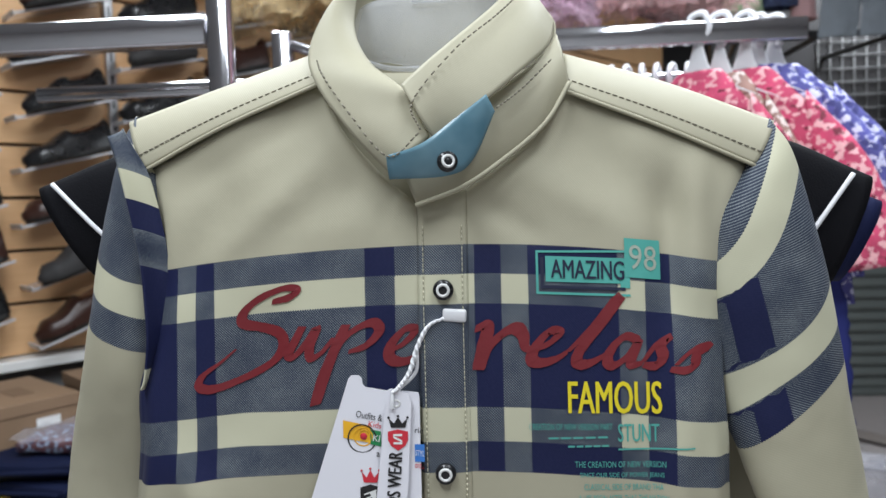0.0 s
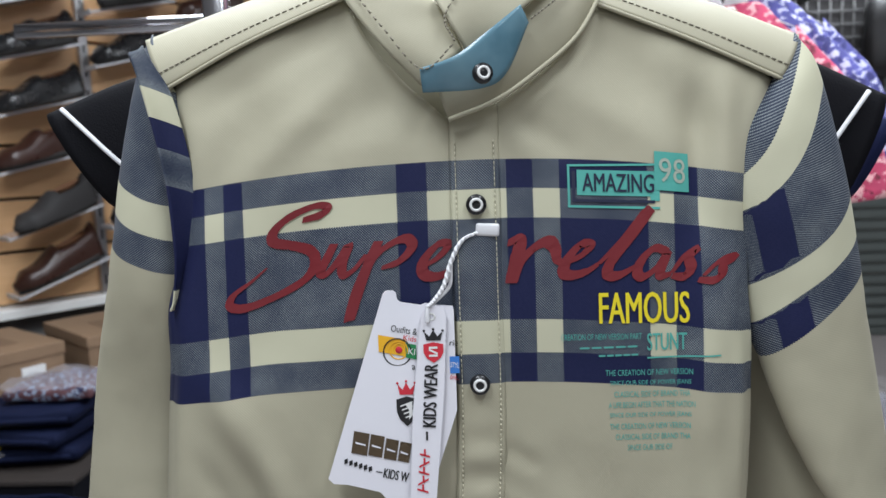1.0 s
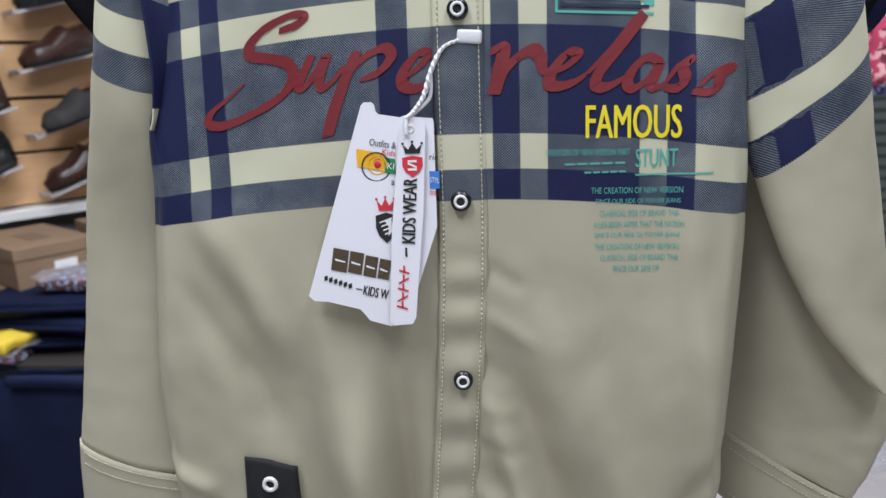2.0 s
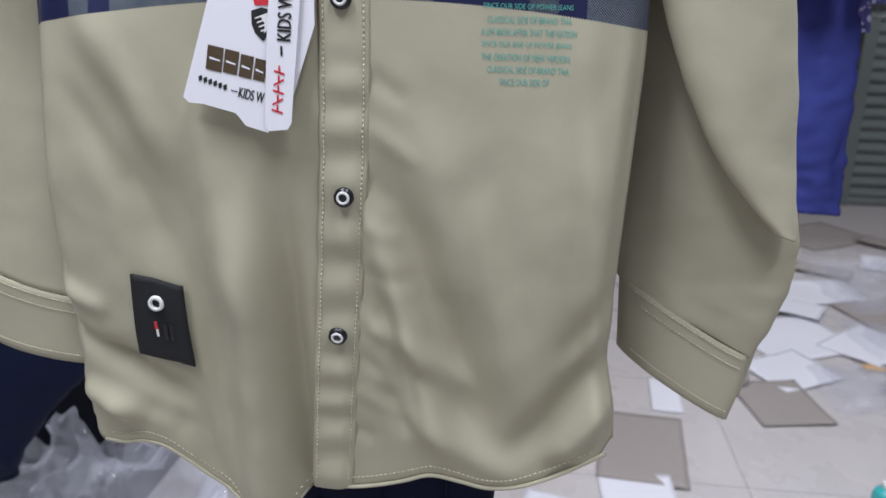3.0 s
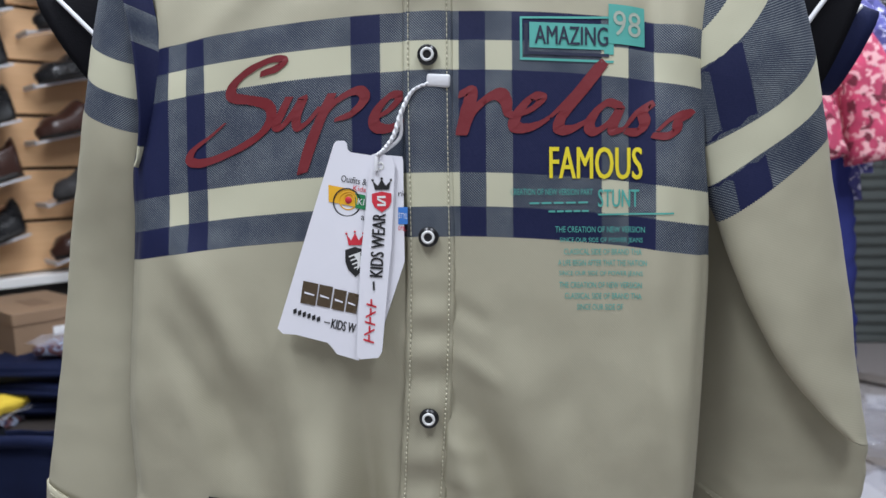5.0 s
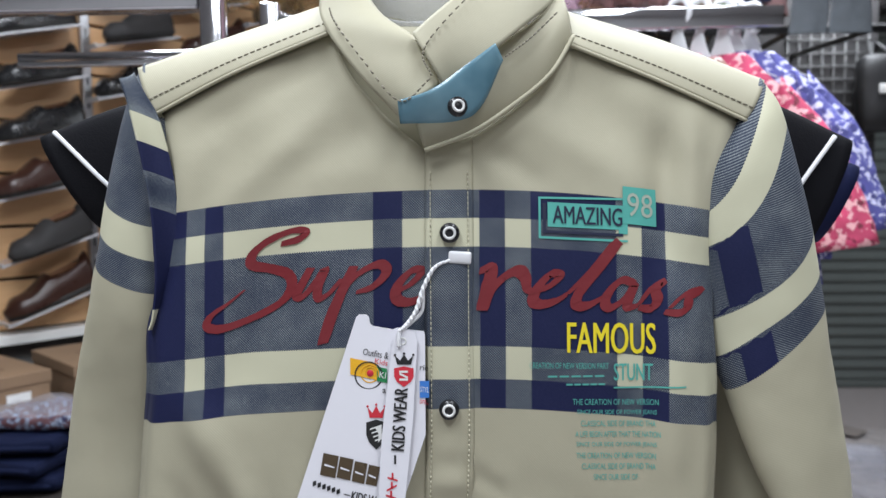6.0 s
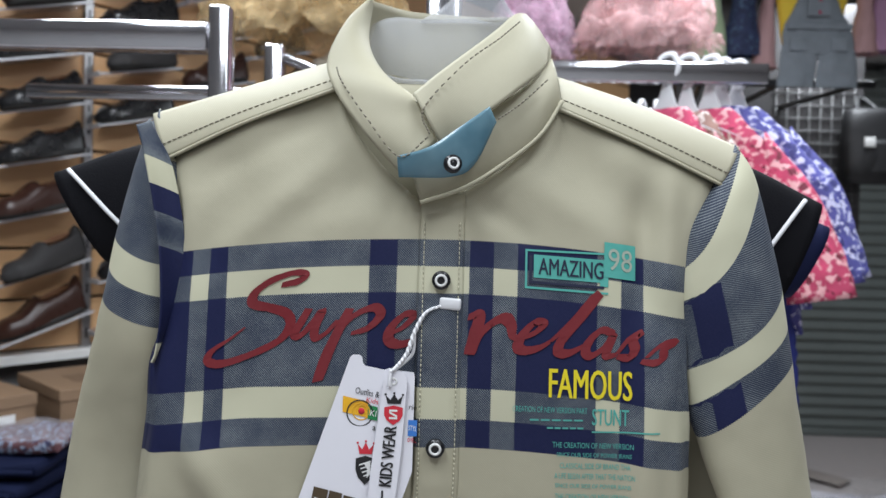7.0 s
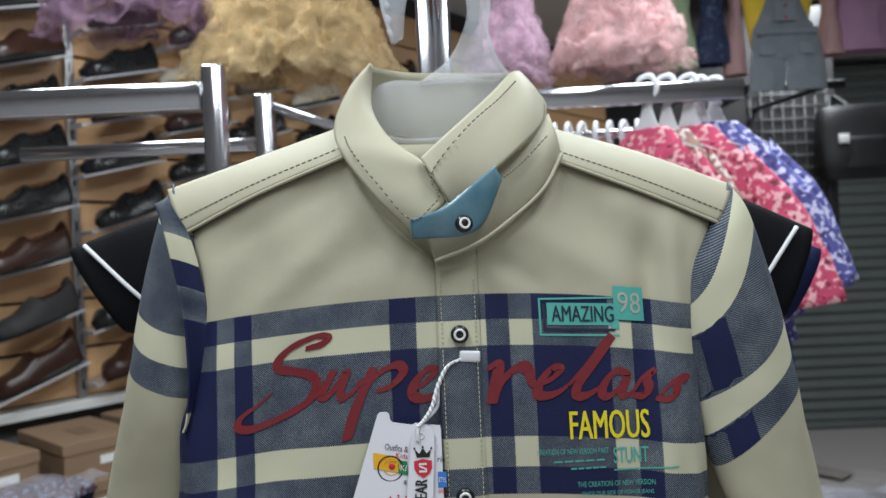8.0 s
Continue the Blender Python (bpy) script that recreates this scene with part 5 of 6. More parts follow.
tulle_dress("yellow layered tulle party dress", -0.37, 1.30, 1.79, 2.16, 0.25, M_T_YELLOW, 1)
tulle_dress("lilac layered tulle party dress", -0.74, 1.25, 1.915, 2.26, 0.20, M_T_LILAC, 2)
tulle_dress("rose layered tulle party dress", 0.165, 1.42, 1.78, 2.08, 0.11, M_T_ROSE, 3)
tulle_dress("pink layered tulle party dress", 0.44, 1.38, 1.795, 2.12, 0.17, M_T_PINK, 4)
high_rail = thing("high_rail", "chrome rail under the ceiling for party dresses", "rail", (0, 1.33, 2.45))
under(high_rail, part("bar", rope([(-1.3, 1.27, 2.44), (-0.4, 1.31, 2.44), (0.7, 1.42, 2.43)], 0.010, 20, 10), M_CHROME))
for hx in (-1.2, 0.6):
    under(high_rail, part("drop_rod", rope([(hx, 1.27 + 0.06 * (hx + 1.2), 2.44), (hx, 1.27 + 0.06 * (hx + 1.2), 2.6)], 0.006, 4, 8), M_CHROME))


# ---- room ----
M_FLOOR = plain("floor_tile", (0.58, 0.54, 0.53), 0.28, var=0.14, scale=5, bump=0.05)
M_GROUT = plain("grout", (0.46, 0.42, 0.41), 0.9)
M_WALL = plain("grey_wall_paint", (0.20, 0.20, 0.20), 0.7, scale=3)
# pale so the unseen south wall bounces light onto shirt and chrome
M_BOUNCEWALL = plain("bounce_wall_paint", (0.72, 0.72, 0.72), 0.7, scale=3)
M_DARKWALL = plain("dark_wall_panel", (0.035, 0.033, 0.034), 0.6, scale=4)
M_CEIL = plain("ceiling_paint", (0.50, 0.50, 0.50), 0.8, scale=3)
M_SHUTTER = plain("shutter_steel", (0.20, 0.225, 0.215), 0.45, 0.3, scale=4, var=0.2)


def slatwood():
    m, nt, p = nodes_of("slat_board")
    co = nt.nodes.new("ShaderNodeTexCoord")
    mp = node(nt, "ShaderNodeMapping")
    mp.inputs["Scale"].default_value = (1.2, 1.2, 16)
    n = node(nt, "ShaderNodeTexNoise", Scale=5.0, Detail=6.0)
    oi = nt.nodes.new("ShaderNodeObjectInfo")
    nt.links.new(co.outputs["Object"], mp.inputs[0])
    nt.links.new(mp.outputs[0], n.inputs["Vector"])
    f = calc(nt, "ADD", calc(nt, "MULTIPLY", n.outputs["Fac"], 0.7), calc(nt, "MULTIPLY", oi.outputs["Random"], 0.3))
    nt.links.new(mix_color(nt, f, (0.58, 0.31, 0.14, 1), (0.80, 0.52, 0.28, 1)), p.inputs["Base Color"])
    p.inputs["Roughness"].default_value = 0.45
    return m


M_SLAT = slatwood()
floor = tagged(part("floor", box_bm(Vector((0.6, 1.4, -0.05)), (6.4, 8.0, 0.094)), M_GROUT, smooth=False), "beige polished tile floor with grout lines", "floor", kind="structure")
ceiling = tagged(part("ceiling", box_bm(Vector((0.6, 1.4, 2.65)), (6.4, 8.0, 0.1)), M_CEIL, smooth=False), "white painted ceiling", "ceiling", kind="structure")
# the south wall, behind the camera, is added as a pale reflector
for name, c, s, mt in (("wall_west", (-2.6, 1.4, 1.3), (0.1, 8.0, 2.6), M_WALL), ("wall_east", (3.8, 1.4, 1.3), (0.1, 8.0, 2.6), M_WALL), ("bounce_wall_south", (0.6, -2.6, 1.3), (6.3, 0.1, 2.6), M_BOUNCEWALL), ("wall_north", (0.6, 5.2, 1.3), (6.3, 0.1, 2.6), M_DARKWALL)):
    tagged(part(name, box_bm(Vector(c), s), mt, smooth=False), "painted shop wall", "wall", kind="structure")
# unseen panels added above the lamps; they do not glow themselves
for lx, ly_, lz, watts in LAMPS:
    f = thing("ceiling_light", "unseen white flat panel added over a lamp", "light", (lx, ly_, 2.58), "ceiling lights")
    part("frame", box_bm(Vector((0, 0, 0)), (0.34, 1.16, 0.04), 0.004), M_WHITE, f)

# roller shutter
shutter = tagged(new("shutter"), "grey-green steel roller shutter, closed", "shutter", kind="structure")
shutter.location = (2.95, 4.72, 0)
mesh = None
for k in range(33):
    def slat(s, q):
        return Vector((-0.75 + 1.5 * s, -0.014 * math.sin(math.pi * q) - 0.006 * math.sin(2 * math.pi * q), 0.072 * q))
    if mesh is None:
        o = part("shutter_slat", grid(slat, 4, 8), M_SHUTTER, shutter, "", 0.0)
        mesh = o.data
    else:
        o = new("shutter_slat", mesh)
        o.parent = shutter
    o.location = (0, 0, 0.05 + 0.0755 * k)
for gx in (-0.79, 0.79):
    part("guide", box_bm(Vector((gx, 0.0, 1.30)), (0.08, 0.08, 2.6), 0.004), M_SHUTTER, shutter, "", 0.0, False)
part("bottom_bar", box_bm(Vector((0, 0, 0.028)), (1.5, 0.04, 0.05), 0.004), M_SHUTTER, shutter)

# dark partition with a wire grid beside the shutter
partition = tagged(part("partition", box_bm(Vector((1.50, 3.30, 1.92)), (0.92, 0.06, 1.36)), M_DARKWALL, smooth=False), "dark panel hung from the ceiling", "wall", kind="structure")
M_WIRE = plain("wire", (0.13, 0.13, 0.13), 0.45, 0.4)
gridwall = thing("grid_panel", "grey wire grid display panel hung from the dark panel", "display panel", (1.66, 3.255, 1.2))
for k in range(8):
    under(gridwall, part("wire", rope([(1.53 + 0.055 * k, 3.262, 1.20), (1.53 + 0.055 * k, 3.262, 2.12)], 0.004, 3, 6), M_WIRE))
for k in range(15):
    under(gridwall, part("wire", rope([(1.52, 3.258, 1.22 + 0.062 * k), (1.93, 3.258, 1.22 + 0.062 * k)], 0.004, 3, 6), M_WIRE))
M_BAG = plain("black_nylon", (0.010, 0.010, 0.011), 0.5, bump=0.4)
bag = thing("backpack", "black nylon backpack hanging on the dark panel", "backpack", (1.95, 3.2, 1.7))
under(bag, part("body", tube([((1.86, 3.18, 2.00), (2.24, 3.18, 2.00), 0.05), ((1.82, 3.17, 1.96), (2.28, 3.17, 1.96), 0.07), ((1.81, 3.17, 1.72), (2.29, 3.17, 1.72), 0.09), ((1.84, 3.17, 1.64), (2.26, 3.17, 1.64), 0.07)], 28, 20, 0.012, 14, cap=True, power=0.5), M_BAG))
under(bag, part("front_pocket", tube([((1.92, 3.10, 1.84), (2.18, 3.10, 1.84), 0.02), ((1.90, 3.10, 1.68), (2.20, 3.10, 1.68), 0.03)], 24, 8, 0.004, 14, cap=True), M_BAG))
under(bag, part("label", box_bm(Vector((1.90, 3.082, 1.83)), (0.05, 0.004, 0.045), 0.001), M_WHITE))
under(bag, part("strap", rope([(1.89, 3.19, 1.99), (1.94, 3.262, 2.07), (2.00, 3.19, 1.99)], 0.012, 16, 8), M_BAG))
dark_rack = thing("wall_rack", "dark steel rack holding garments high on the wall", "rack", (1.2, 2.45, 1.9))
M_DARKSTEEL = plain("dark_steel", (0.02, 0.02, 0.021), 0.4, 0.4)
under(dark_rack, part("rail", rope([(0.7, 2.42, 1.96), (1.55, 2.42, 1.96)], 0.016, 6, 8), M_DARKSTEEL))
for k in range(3):
    under(dark_rack, part("bracket", rope([(0.90 + 0.30 * k, 2.42, 1.96), (1.12 + 0.22 * k, 3.28, 2.02)], 0.012, 6, 8), M_DARKSTEEL))


# clothes on the dark wall rack
M_YELLOW_C = plain("yellow_cotton", (0.78, 0.56, 0.05), 0.8)
M_JEAN = plain("light_denim", (0.20, 0.225, 0.25), 0.85, var=0.4, scale=18, bump=0.4)
M_GREEN = plain("pale_green_cotton", (0.36, 0.46, 0.28), 0.8, var=0.2)
M_SPOT = floral("navy_spotted", (0.020, 0.028, 0.075), (0.022, 0.035, 0.09), (0.06, 0.10, 0.16))
M_LILACC = plain("lilac_cotton", (0.34, 0.19, 0.30), 0.8, var=0.2)
M_PEACH = plain("dull_rose_cotton", (0.40, 0.24, 0.24), 0.8, var=0.2)
dung = thing("dungarees", "light denim dungarees over a yellow tee, on the wall", "dungarees", (1.29, 2.35, 2.2))
under(dung, part("bib", tube([((1.235, 2.34, 2.33), (1.345, 2.34, 2.33), 0.006), ((1.215, 2.34, 2.24), (1.365, 2.34, 2.24), 0.010), ((1.17, 2.34, 2.15), (1.42, 2.34, 2.15), 0.012), ((1.165, 2.34, 2.05), (1.43, 2.34, 2.05), 0.012)], 28, 24, 0.012, 24), M_JEAN))
under(dung, part("bib_pocket", box_bm(Vector((1.29, 2.322, 2.225)), (0.085, 0.006, 0.075), 0.002), M_JEAN, None, "", 0.0, False))
under(dung, part("waistband", box_bm(Vector((1.295, 2.322, 2.150)), (0.235, 0.006, 0.022), 0.002), M_JEAN, None, "", 0.0, False))
for s in (0, 1):
    under(dung, part("leg", tube([((1.165 + 0.135 * s, 2.34, 2.07), (1.298 + 0.135 * s, 2.34, 2.07), 0.012), ((1.150 + 0.145 * s, 2.34, 1.93), (1.285 + 0.160 * s, 2.34, 1.93), 0.012)], 24, 14, 0.010, 24), M_JEAN))
    under(dung, part("strap", rope([(1.245 + 0.09 * s, 2.325, 2.31), (1.235 + 0.11 * s, 2.33, 2.40), (1.245 + 0.09 * s, 2.37, 2.46)], 0.010, 14, 8), M_JEAN))
    under(dung, part("pocket", box_bm(Vector((1.215 + 0.15 * s, 2.321, 2.085)), (0.06, 0.005, 0.05), 0.002), M_JEAN, None, "", 0.0, False))
for k in range(3):
    under(dung, part("button", box_bm(Vector((1.29, 2.316, 2.20 + 0.045 * k)), (0.010, 0.006, 0.010), 0.002), M_CRIMSON))
yt = thing("yellow_tee", "yellow cotton tee under the dungarees", "tee", (1.29, 2.38, 2.3))
under(yt, part("body", tube([((1.22, 2.385, 2.45), (1.36, 2.385, 2.45), 0.02), ((1.15, 2.385, 2.38), (1.43, 2.385, 2.38), 0.03), ((1.17, 2.385, 2.20), (1.41, 2.385, 2.20), 0.035), ((1.18, 2.385, 2.10), (1.40, 2.385, 2.10), 0.03)], 28, 14, 0.006, 20), M_YELLOW_C))
for x0, x1, zt, zb, mt, nm in ((0.84, 0.965, 2.45, 2.035, M_GREEN, "pale green cotton frock on the wall"), (0.97, 1.09, 2.45, 2.045, M_SPOT, "navy spotted frock on the wall"), (1.085, 1.15, 2.45, 2.0, M_PEACH, "dull rose cotton top on the wall"), (1.50, 1.72, 2.45, 2.07, M_LILACC, "lilac cotton top on the wall"), (1.44, 1.52, 2.42, 2.06, M_PEACH, "dull rose cotton top beside the dungarees")):
    fr = thing("frock", nm, "frock", (x0, 2.38, zt), "frocks on the wall")
    under(fr, part("body", tube([((x0 + 0.04, 2.37, zt), (x1 - 0.04, 2.37, zt), 0.02), ((x0, 2.37, zt - 0.09), (x1, 2.37, zt - 0.09), 0.035), ((x0 + 0.01, 2.37, zt - 0.2), (x1 - 0.01, 2.37, zt - 0.2), 0.035), ((x0 - 0.01, 2.37, zb), (x1 + 0.01, 2.37, zb), 0.045)], 28, 20, 0.012, 18), mt))


# ---- slat wall with shoes ----
slatwall = tagged(new("slat_wall"), "orange-brown slat board display wall with grooves", "display wall", kind="structure")
WALL_TURN = 50.0
WALL_AT = Vector((-1.25, 1.74, 0))
slatwall.location = WALL_AT
slatwall.rotation_euler = (0, 0, radians(WALL_TURN))
part("backing", box_bm(Vector((1.4, 0.035, 1.3)), (4.4, 0.04, 2.6)), M_DARKWALL, slatwall, "", 0.0, False)
bd = None
for k in range(10):
    if bd is None:
        o = part("board", box_bm(Vector((1.4, 0, 0)), (4.4, 0.018, 0.143), 0.003), M_SLAT, slatwall, "", 0.0, False)
        bd = o.data
    else:
        o = new("board", bd)
        o.parent = slatwall
    o.location = (0, 0, 0.98 + 0.075 + 0.152 * k)
part("ledge", box_bm(Vector((1.4, -0.03, 0.965)), (4.4, 0.10, 0.028), 0.003), M_WHITE, slatwall, "white ledge", 0.0, False)
part("base_board", box_bm(Vector((1.4, 0.01, 0.475)), (4.4, 0.02, 0.95), 0.0), M_WALL, slatwall, "", 0.0, False)
M_DULLSTEEL = plain("dull_steel", (0.42, 0.42, 0.43), 0.35, 0.9)
for ux in (0.10, 1.30):
    up = part("upright", box_bm(Vector((ux, -0.022, 1.62)), (0.026, 0.024, 1.30), 0.002), M_DULLSTEEL, slatwall, "slotted steel upright", 0.0, False)
    for k in range(18):
        sl_ = part("slot", box_bm(Vector((ux, -0.0345, 1.02 + 0.07 * k)), (0.006, 0.002, 0.03)), M_BLACK, up, "", 0.0, False)


def leather(name, c, rough):
    return plain(name, c, rough, var=0.25, scale=40, bump=0.15, fine=500)


M_LEATHER = [leather("black_leather", (0.010, 0.010, 0.011), 0.28), leather("brown_leather", (0.040, 0.016, 0.011), 0.30), leather("grey_suede", (0.03, 0.028, 0.028), 0.7), leather("cream_leather", (0.5, 0.44, 0.34), 0.5)]
M_LINING = plain("tan_lining", (0.30, 0.15, 0.08), 0.7)
M_SOLE = plain("rubber_sole", (0.018, 0.017, 0.016), 0.6)
M_ACRYL = plain("white_shelf_edge", (0.50, 0.50, 0.52), 0.3)


def shoe_mesh(seed):
    """A slip-on: a lofted upper with an open top, built along -y (toe) from the heel at the origin."""
    rnd = random.Random(seed)
    n, m, ln = 20, 22, 0.255
    tall = 0.085 + 0.012 * rnd.random()
    bm = bmesh.new()
    rows = []
    for i in range(m + 1):
        t = i / m
        w = 0.034 + 0.016 * math.sin(math.pi * min(1, t * 1.02)) ** 0.8 + 0.006 * ramp(t, 0.45, 0.75) - 0.028 * ramp(t, 0.86, 1.0)
        h = tall * (1 - 0.15 * ramp(t, 0.0, 0.3)) * (1 - 0.42 * ramp(t, 0.40, 0.75)) * (1 - 0.55 * ramp(t, 0.85, 1.0))
        row = []
        for k in range(n + 1):
            a = math.pi * k / n
            x = w * math.cos(a)
            z = h * math.sin(a) ** 0.7 if math.sin(a) > 0 else 0
            open_top = (1 - ramp(abs(t - 0.24), 0.14, 0.22)) * (1 - ramp(abs(x), w * 0.55, w * 0.72))
            row.append(bm.verts.new((x, -ln * t + 0.012 * math.sin(a) * (1 - ramp(t, 0, 0.1)), 0.012 + z * (1 - 0.55 * open_top))))
        rows.append(row)
    for i in range(m):
        for k in range(n):
            bm.faces.new((rows[i][k], rows[i][k + 1], rows[i + 1][k + 1], rows[i + 1][k]))
    bm.faces.new(rows[0])
    bm.faces.new(rows[-1][::-1])
    bmesh.ops.recalc_face_normals(bm, faces=bm.faces)
    return bm


def lining_mesh():
    bm = bmesh.new()
    vs = [bm.verts.new((0.029 * math.cos(a), -0.062 + 0.046 * math.sin(a), 0.080 - 0.10 * (-0.062 + 0.046 * math.sin(a) + 0.062) * -1)) for a in [2 * math.pi * k / 20 for k in range(20)]]
    c = bm.verts.new((0, -0.075, 0.040))
    for k in range(20):
        bm.faces.new((vs[k], vs[(k + 1) % 20], c))
    return bm


def sole_mesh():
    bm = bmesh.new()
    ring = []
    for i in range(28):
        t = i / 27
        w = 0.033 + 0.017 * math.sin(math.pi * t) ** 0.8 - 0.026 * ramp(t, 0.88, 1.0) - 0.012 * (1 - ramp(t, 0, 0.08))
        ring.append((w, -0.256 * t + 0.004))
    vs = [bm.verts.new((w, y, 0.016)) for w, y in ring] + [bm.verts.new((-w, y, 0.016)) for w, y in ring[::-1]]
    f = bm.faces.new(vs)
    e = bmesh.ops.extrude_face_region(bm, geom=[f])
    for v in [g for g in e["geom"] if isinstance(g, bmesh.types.BMVert)]:
        v.co.z = 0.0
    bmesh.ops.recalc_face_normals(bm, faces=bm.faces)
    return bm


def shoe_kind(mt, label, seed):
    s = thing("shoe", label, "shoe", (0, 0, 0), "shoes on the slat wall")
    part("upper", shoe_mesh(seed), mt, s)
    part("lining", lining_mesh(), M_LINING, s)
    part("sole", sole_mesh(), M_SOLE, s)
    part("strap", patch([(-0.043, -0.120, 0.030), (0.0, -0.118, 0.062), (0.043, -0.120, 0.030)], [(-0.044, -0.150, 0.026), (0.0, -0.150, 0.052), (0.044, -0.150, 0.026)], 14, 4), mt, s, "", 0.002)
    return s


KINDS = [shoe_kind(M_LEATHER[0], "black leather slip-on shoe on a slanted wall shelf", 1), shoe_kind(M_LEATHER[1], "dark brown leather loafer on a slanted wall shelf", 2), shoe_kind(M_LEATHER[2], "grey suede slip-on shoe on a slanted wall shelf", 3), shoe_kind(M_LEATHER[3], "cream and black slip-on shoe on a slanted wall shelf", 4)]
used = set()


def shelf_and_shoe(s, z, kind, tip):
    """A shelf fixed to the slat wall, its length along the wall, sloping down towards the toe."""
    base = Matrix.Translation(WALL_AT) @ pose(0, 0, 0, 0, 0, WALL_TURN) @ pose(s + 0.125, -0.065, z, 0, 0, 0) @ pose(0, 0, 0, 0, -tip, 0)
    sh = thing("shoe_shelf", "small slanted wall shelf with a pale edge", "shelf", (0, 0, 0), "shelves on the slat wall")
    part("plate", box_bm(Vector((-0.13, 0, -0.004)), (0.27, 0.105, 0.006), 0.001), M_CLEAR, sh, "", 0.0, False)
    part("edge", box_bm(Vector((-0.13, -0.0545, -0.004)), (0.27, 0.004, 0.007), 0.001), M_ACRYL, sh, "", 0.0, False)
    part("lip", box_bm(Vector((-0.267, 0, -0.002)), (0.004, 0.105, 0.014), 0.001), M_ACRYL, sh, "", 0.0, False)
    sh.matrix_basis = base
    m = base @ pose(-0.004, 0.004, 0.001, 0, 0, -90 + 12 + 8 * math.sin(s * 31 + z * 17))
    if kind in used:
        copy_thing(KINDS[kind], m)
    else:
        used.add(kind)
        KINDS[kind].matrix_basis = m


rnd_shoe = random.Random(11)
for c, s in enumerate((-0.36, -0.055, 0.235, 0.50, 0.76, 1.03, 1.52, 1.80)):
    for r in range(8):
        z = 1.105 + 0.1535 * r + 0.006 * math.sin(c * 5 + r)
        kind = 1 if (c, r) in ((1, 0), (1, 2), (2, 0), (0, 1), (3, 5), (1, 6)) else 2 if (c, r) in ((1, 1), (2, 5), (4, 3)) else 3 if (c, r) in ((3, 6), (5, 6)) else 0
        shelf_and_shoe(s + 0.012 * rnd_shoe.uniform(-1, 1), z, kind, 16 + 3 * rnd_shoe.uniform(-1, 1))


# ---- shoe boxes under the slat wall ----
M_KRAFT = plain("kraft_board", (0.27, 0.175, 0.105), 0.75, var=0.18, scale=14, bump=0.1)
M_KRAFTD = plain("kraft_board_shadow_gap", (0.20, 0.125, 0.075), 0.8)


def shoe_box(x, y, z, turn):
    b = thing("shoe_box", "brown kraft cardboard shoe box with a lid", "box", (x, y, z), "shoe boxes under the shoe wall")
    b.rotation_euler = (0, 0, radians(turn))
    part("tray", box_bm(Vector((0, 0, 0.040)), (0.19, 0.30, 0.080), 0.002), M_KRAFT, b, "", 0.0, False)
    part("lid", box_bm(Vector((0, 0, 0.086)), (0.196, 0.306, 0.030), 0.002), M_KRAFT, b, "", 0.0, False)
    part("label", box_bm(Vector((0.02, -0.1515, 0.045)), (0.055, 0.001, 0.022), 0.0), M_WHITE, b, "small white size label", 0.0, False)
    part("print", box_bm(Vector((0, -0.02, 0.1016)), (0.05, 0.10, 0.0008), 0.0), M_KRAFTD, b, "", 0.0, False)
    return b


table = thing("low_table", "dark low table under the shoe wall", "table", (-1.1, 1.74, 0))
M_TABLE = plain("dark_table", (0.035, 0.028, 0.025), 0.6)
table.matrix_basis = Matrix.Translation(WALL_AT) @ pose(0, 0, 0, 0, 0, WALL_TURN)
part("top", box_bm(Vector((0.2, -0.30, 0.62)), (1.5, 0.50, 0.03), 0.003), M_TABLE, table, "", 0.0, False)
for tx in (-0.50, 0.90):
    for ty in (-0.50, -0.10):
        part("leg", box_bm(Vector((tx, ty, 0.3025)), (0.05, 0.05, 0.605), 0.003), M_TABLE, table, "", 0.0, False)
for s, off, k, tn in ((-0.30, -0.30, 3, 2), (-0.03, -0.31, 3, -4), (0.21, -0.30, 3, 3), (0.45, -0.29, 3, -2), (0.70, -0.30, 3, 4)):
    for j in range(k):
        q = Matrix.Translation(WALL_AT) @ pose(0, 0, 0, 0, 0, WALL_TURN) @ Vector((s + 0.012 * math.sin(j * 5 + s * 9), off + 0.010 * math.cos(j * 3), 0))
        shoe_box(q.x, q.y, 0.636 + 0.103 * j, WALL_TURN + tn + 4 * math.sin(j * 4 + s * 20))


# ---- folded jeans, packets and dark trousers by the shoe boxes ----
M_NAVYD = plain("navy_denim", (0.008, 0.012, 0.038), 0.75, spec=0.12, var=0.4, scale=16, bump=0.5, fine=700)
M_BLACKC = plain("black_cotton", (0.007, 0.008, 0.012), 0.8, spec=0.12, bump=0.3)
M_PACKET = floral("printed_packet", (0.14, 0.06, 0.07), (0.30, 0.36, 0.48), (0.03, 0.03, 0.08))
bench = thing("display_bench", "low dark display bench carrying folded jeans", "bench", (-1.2, 1.2, 0))
under(bench, part("top_board", box_bm(Vector((-1.24, 1.20, 0.712)), (0.76, 0.36, 0.012), 0.003), M_TABLE, None, "", 0.0, False))
under(bench, part("block", box_bm(Vector((-1.24, 1.20, 0.353)), (0.74, 0.34, 0.704), 0.006), M_BLACKC, None, "", 0.0, False))
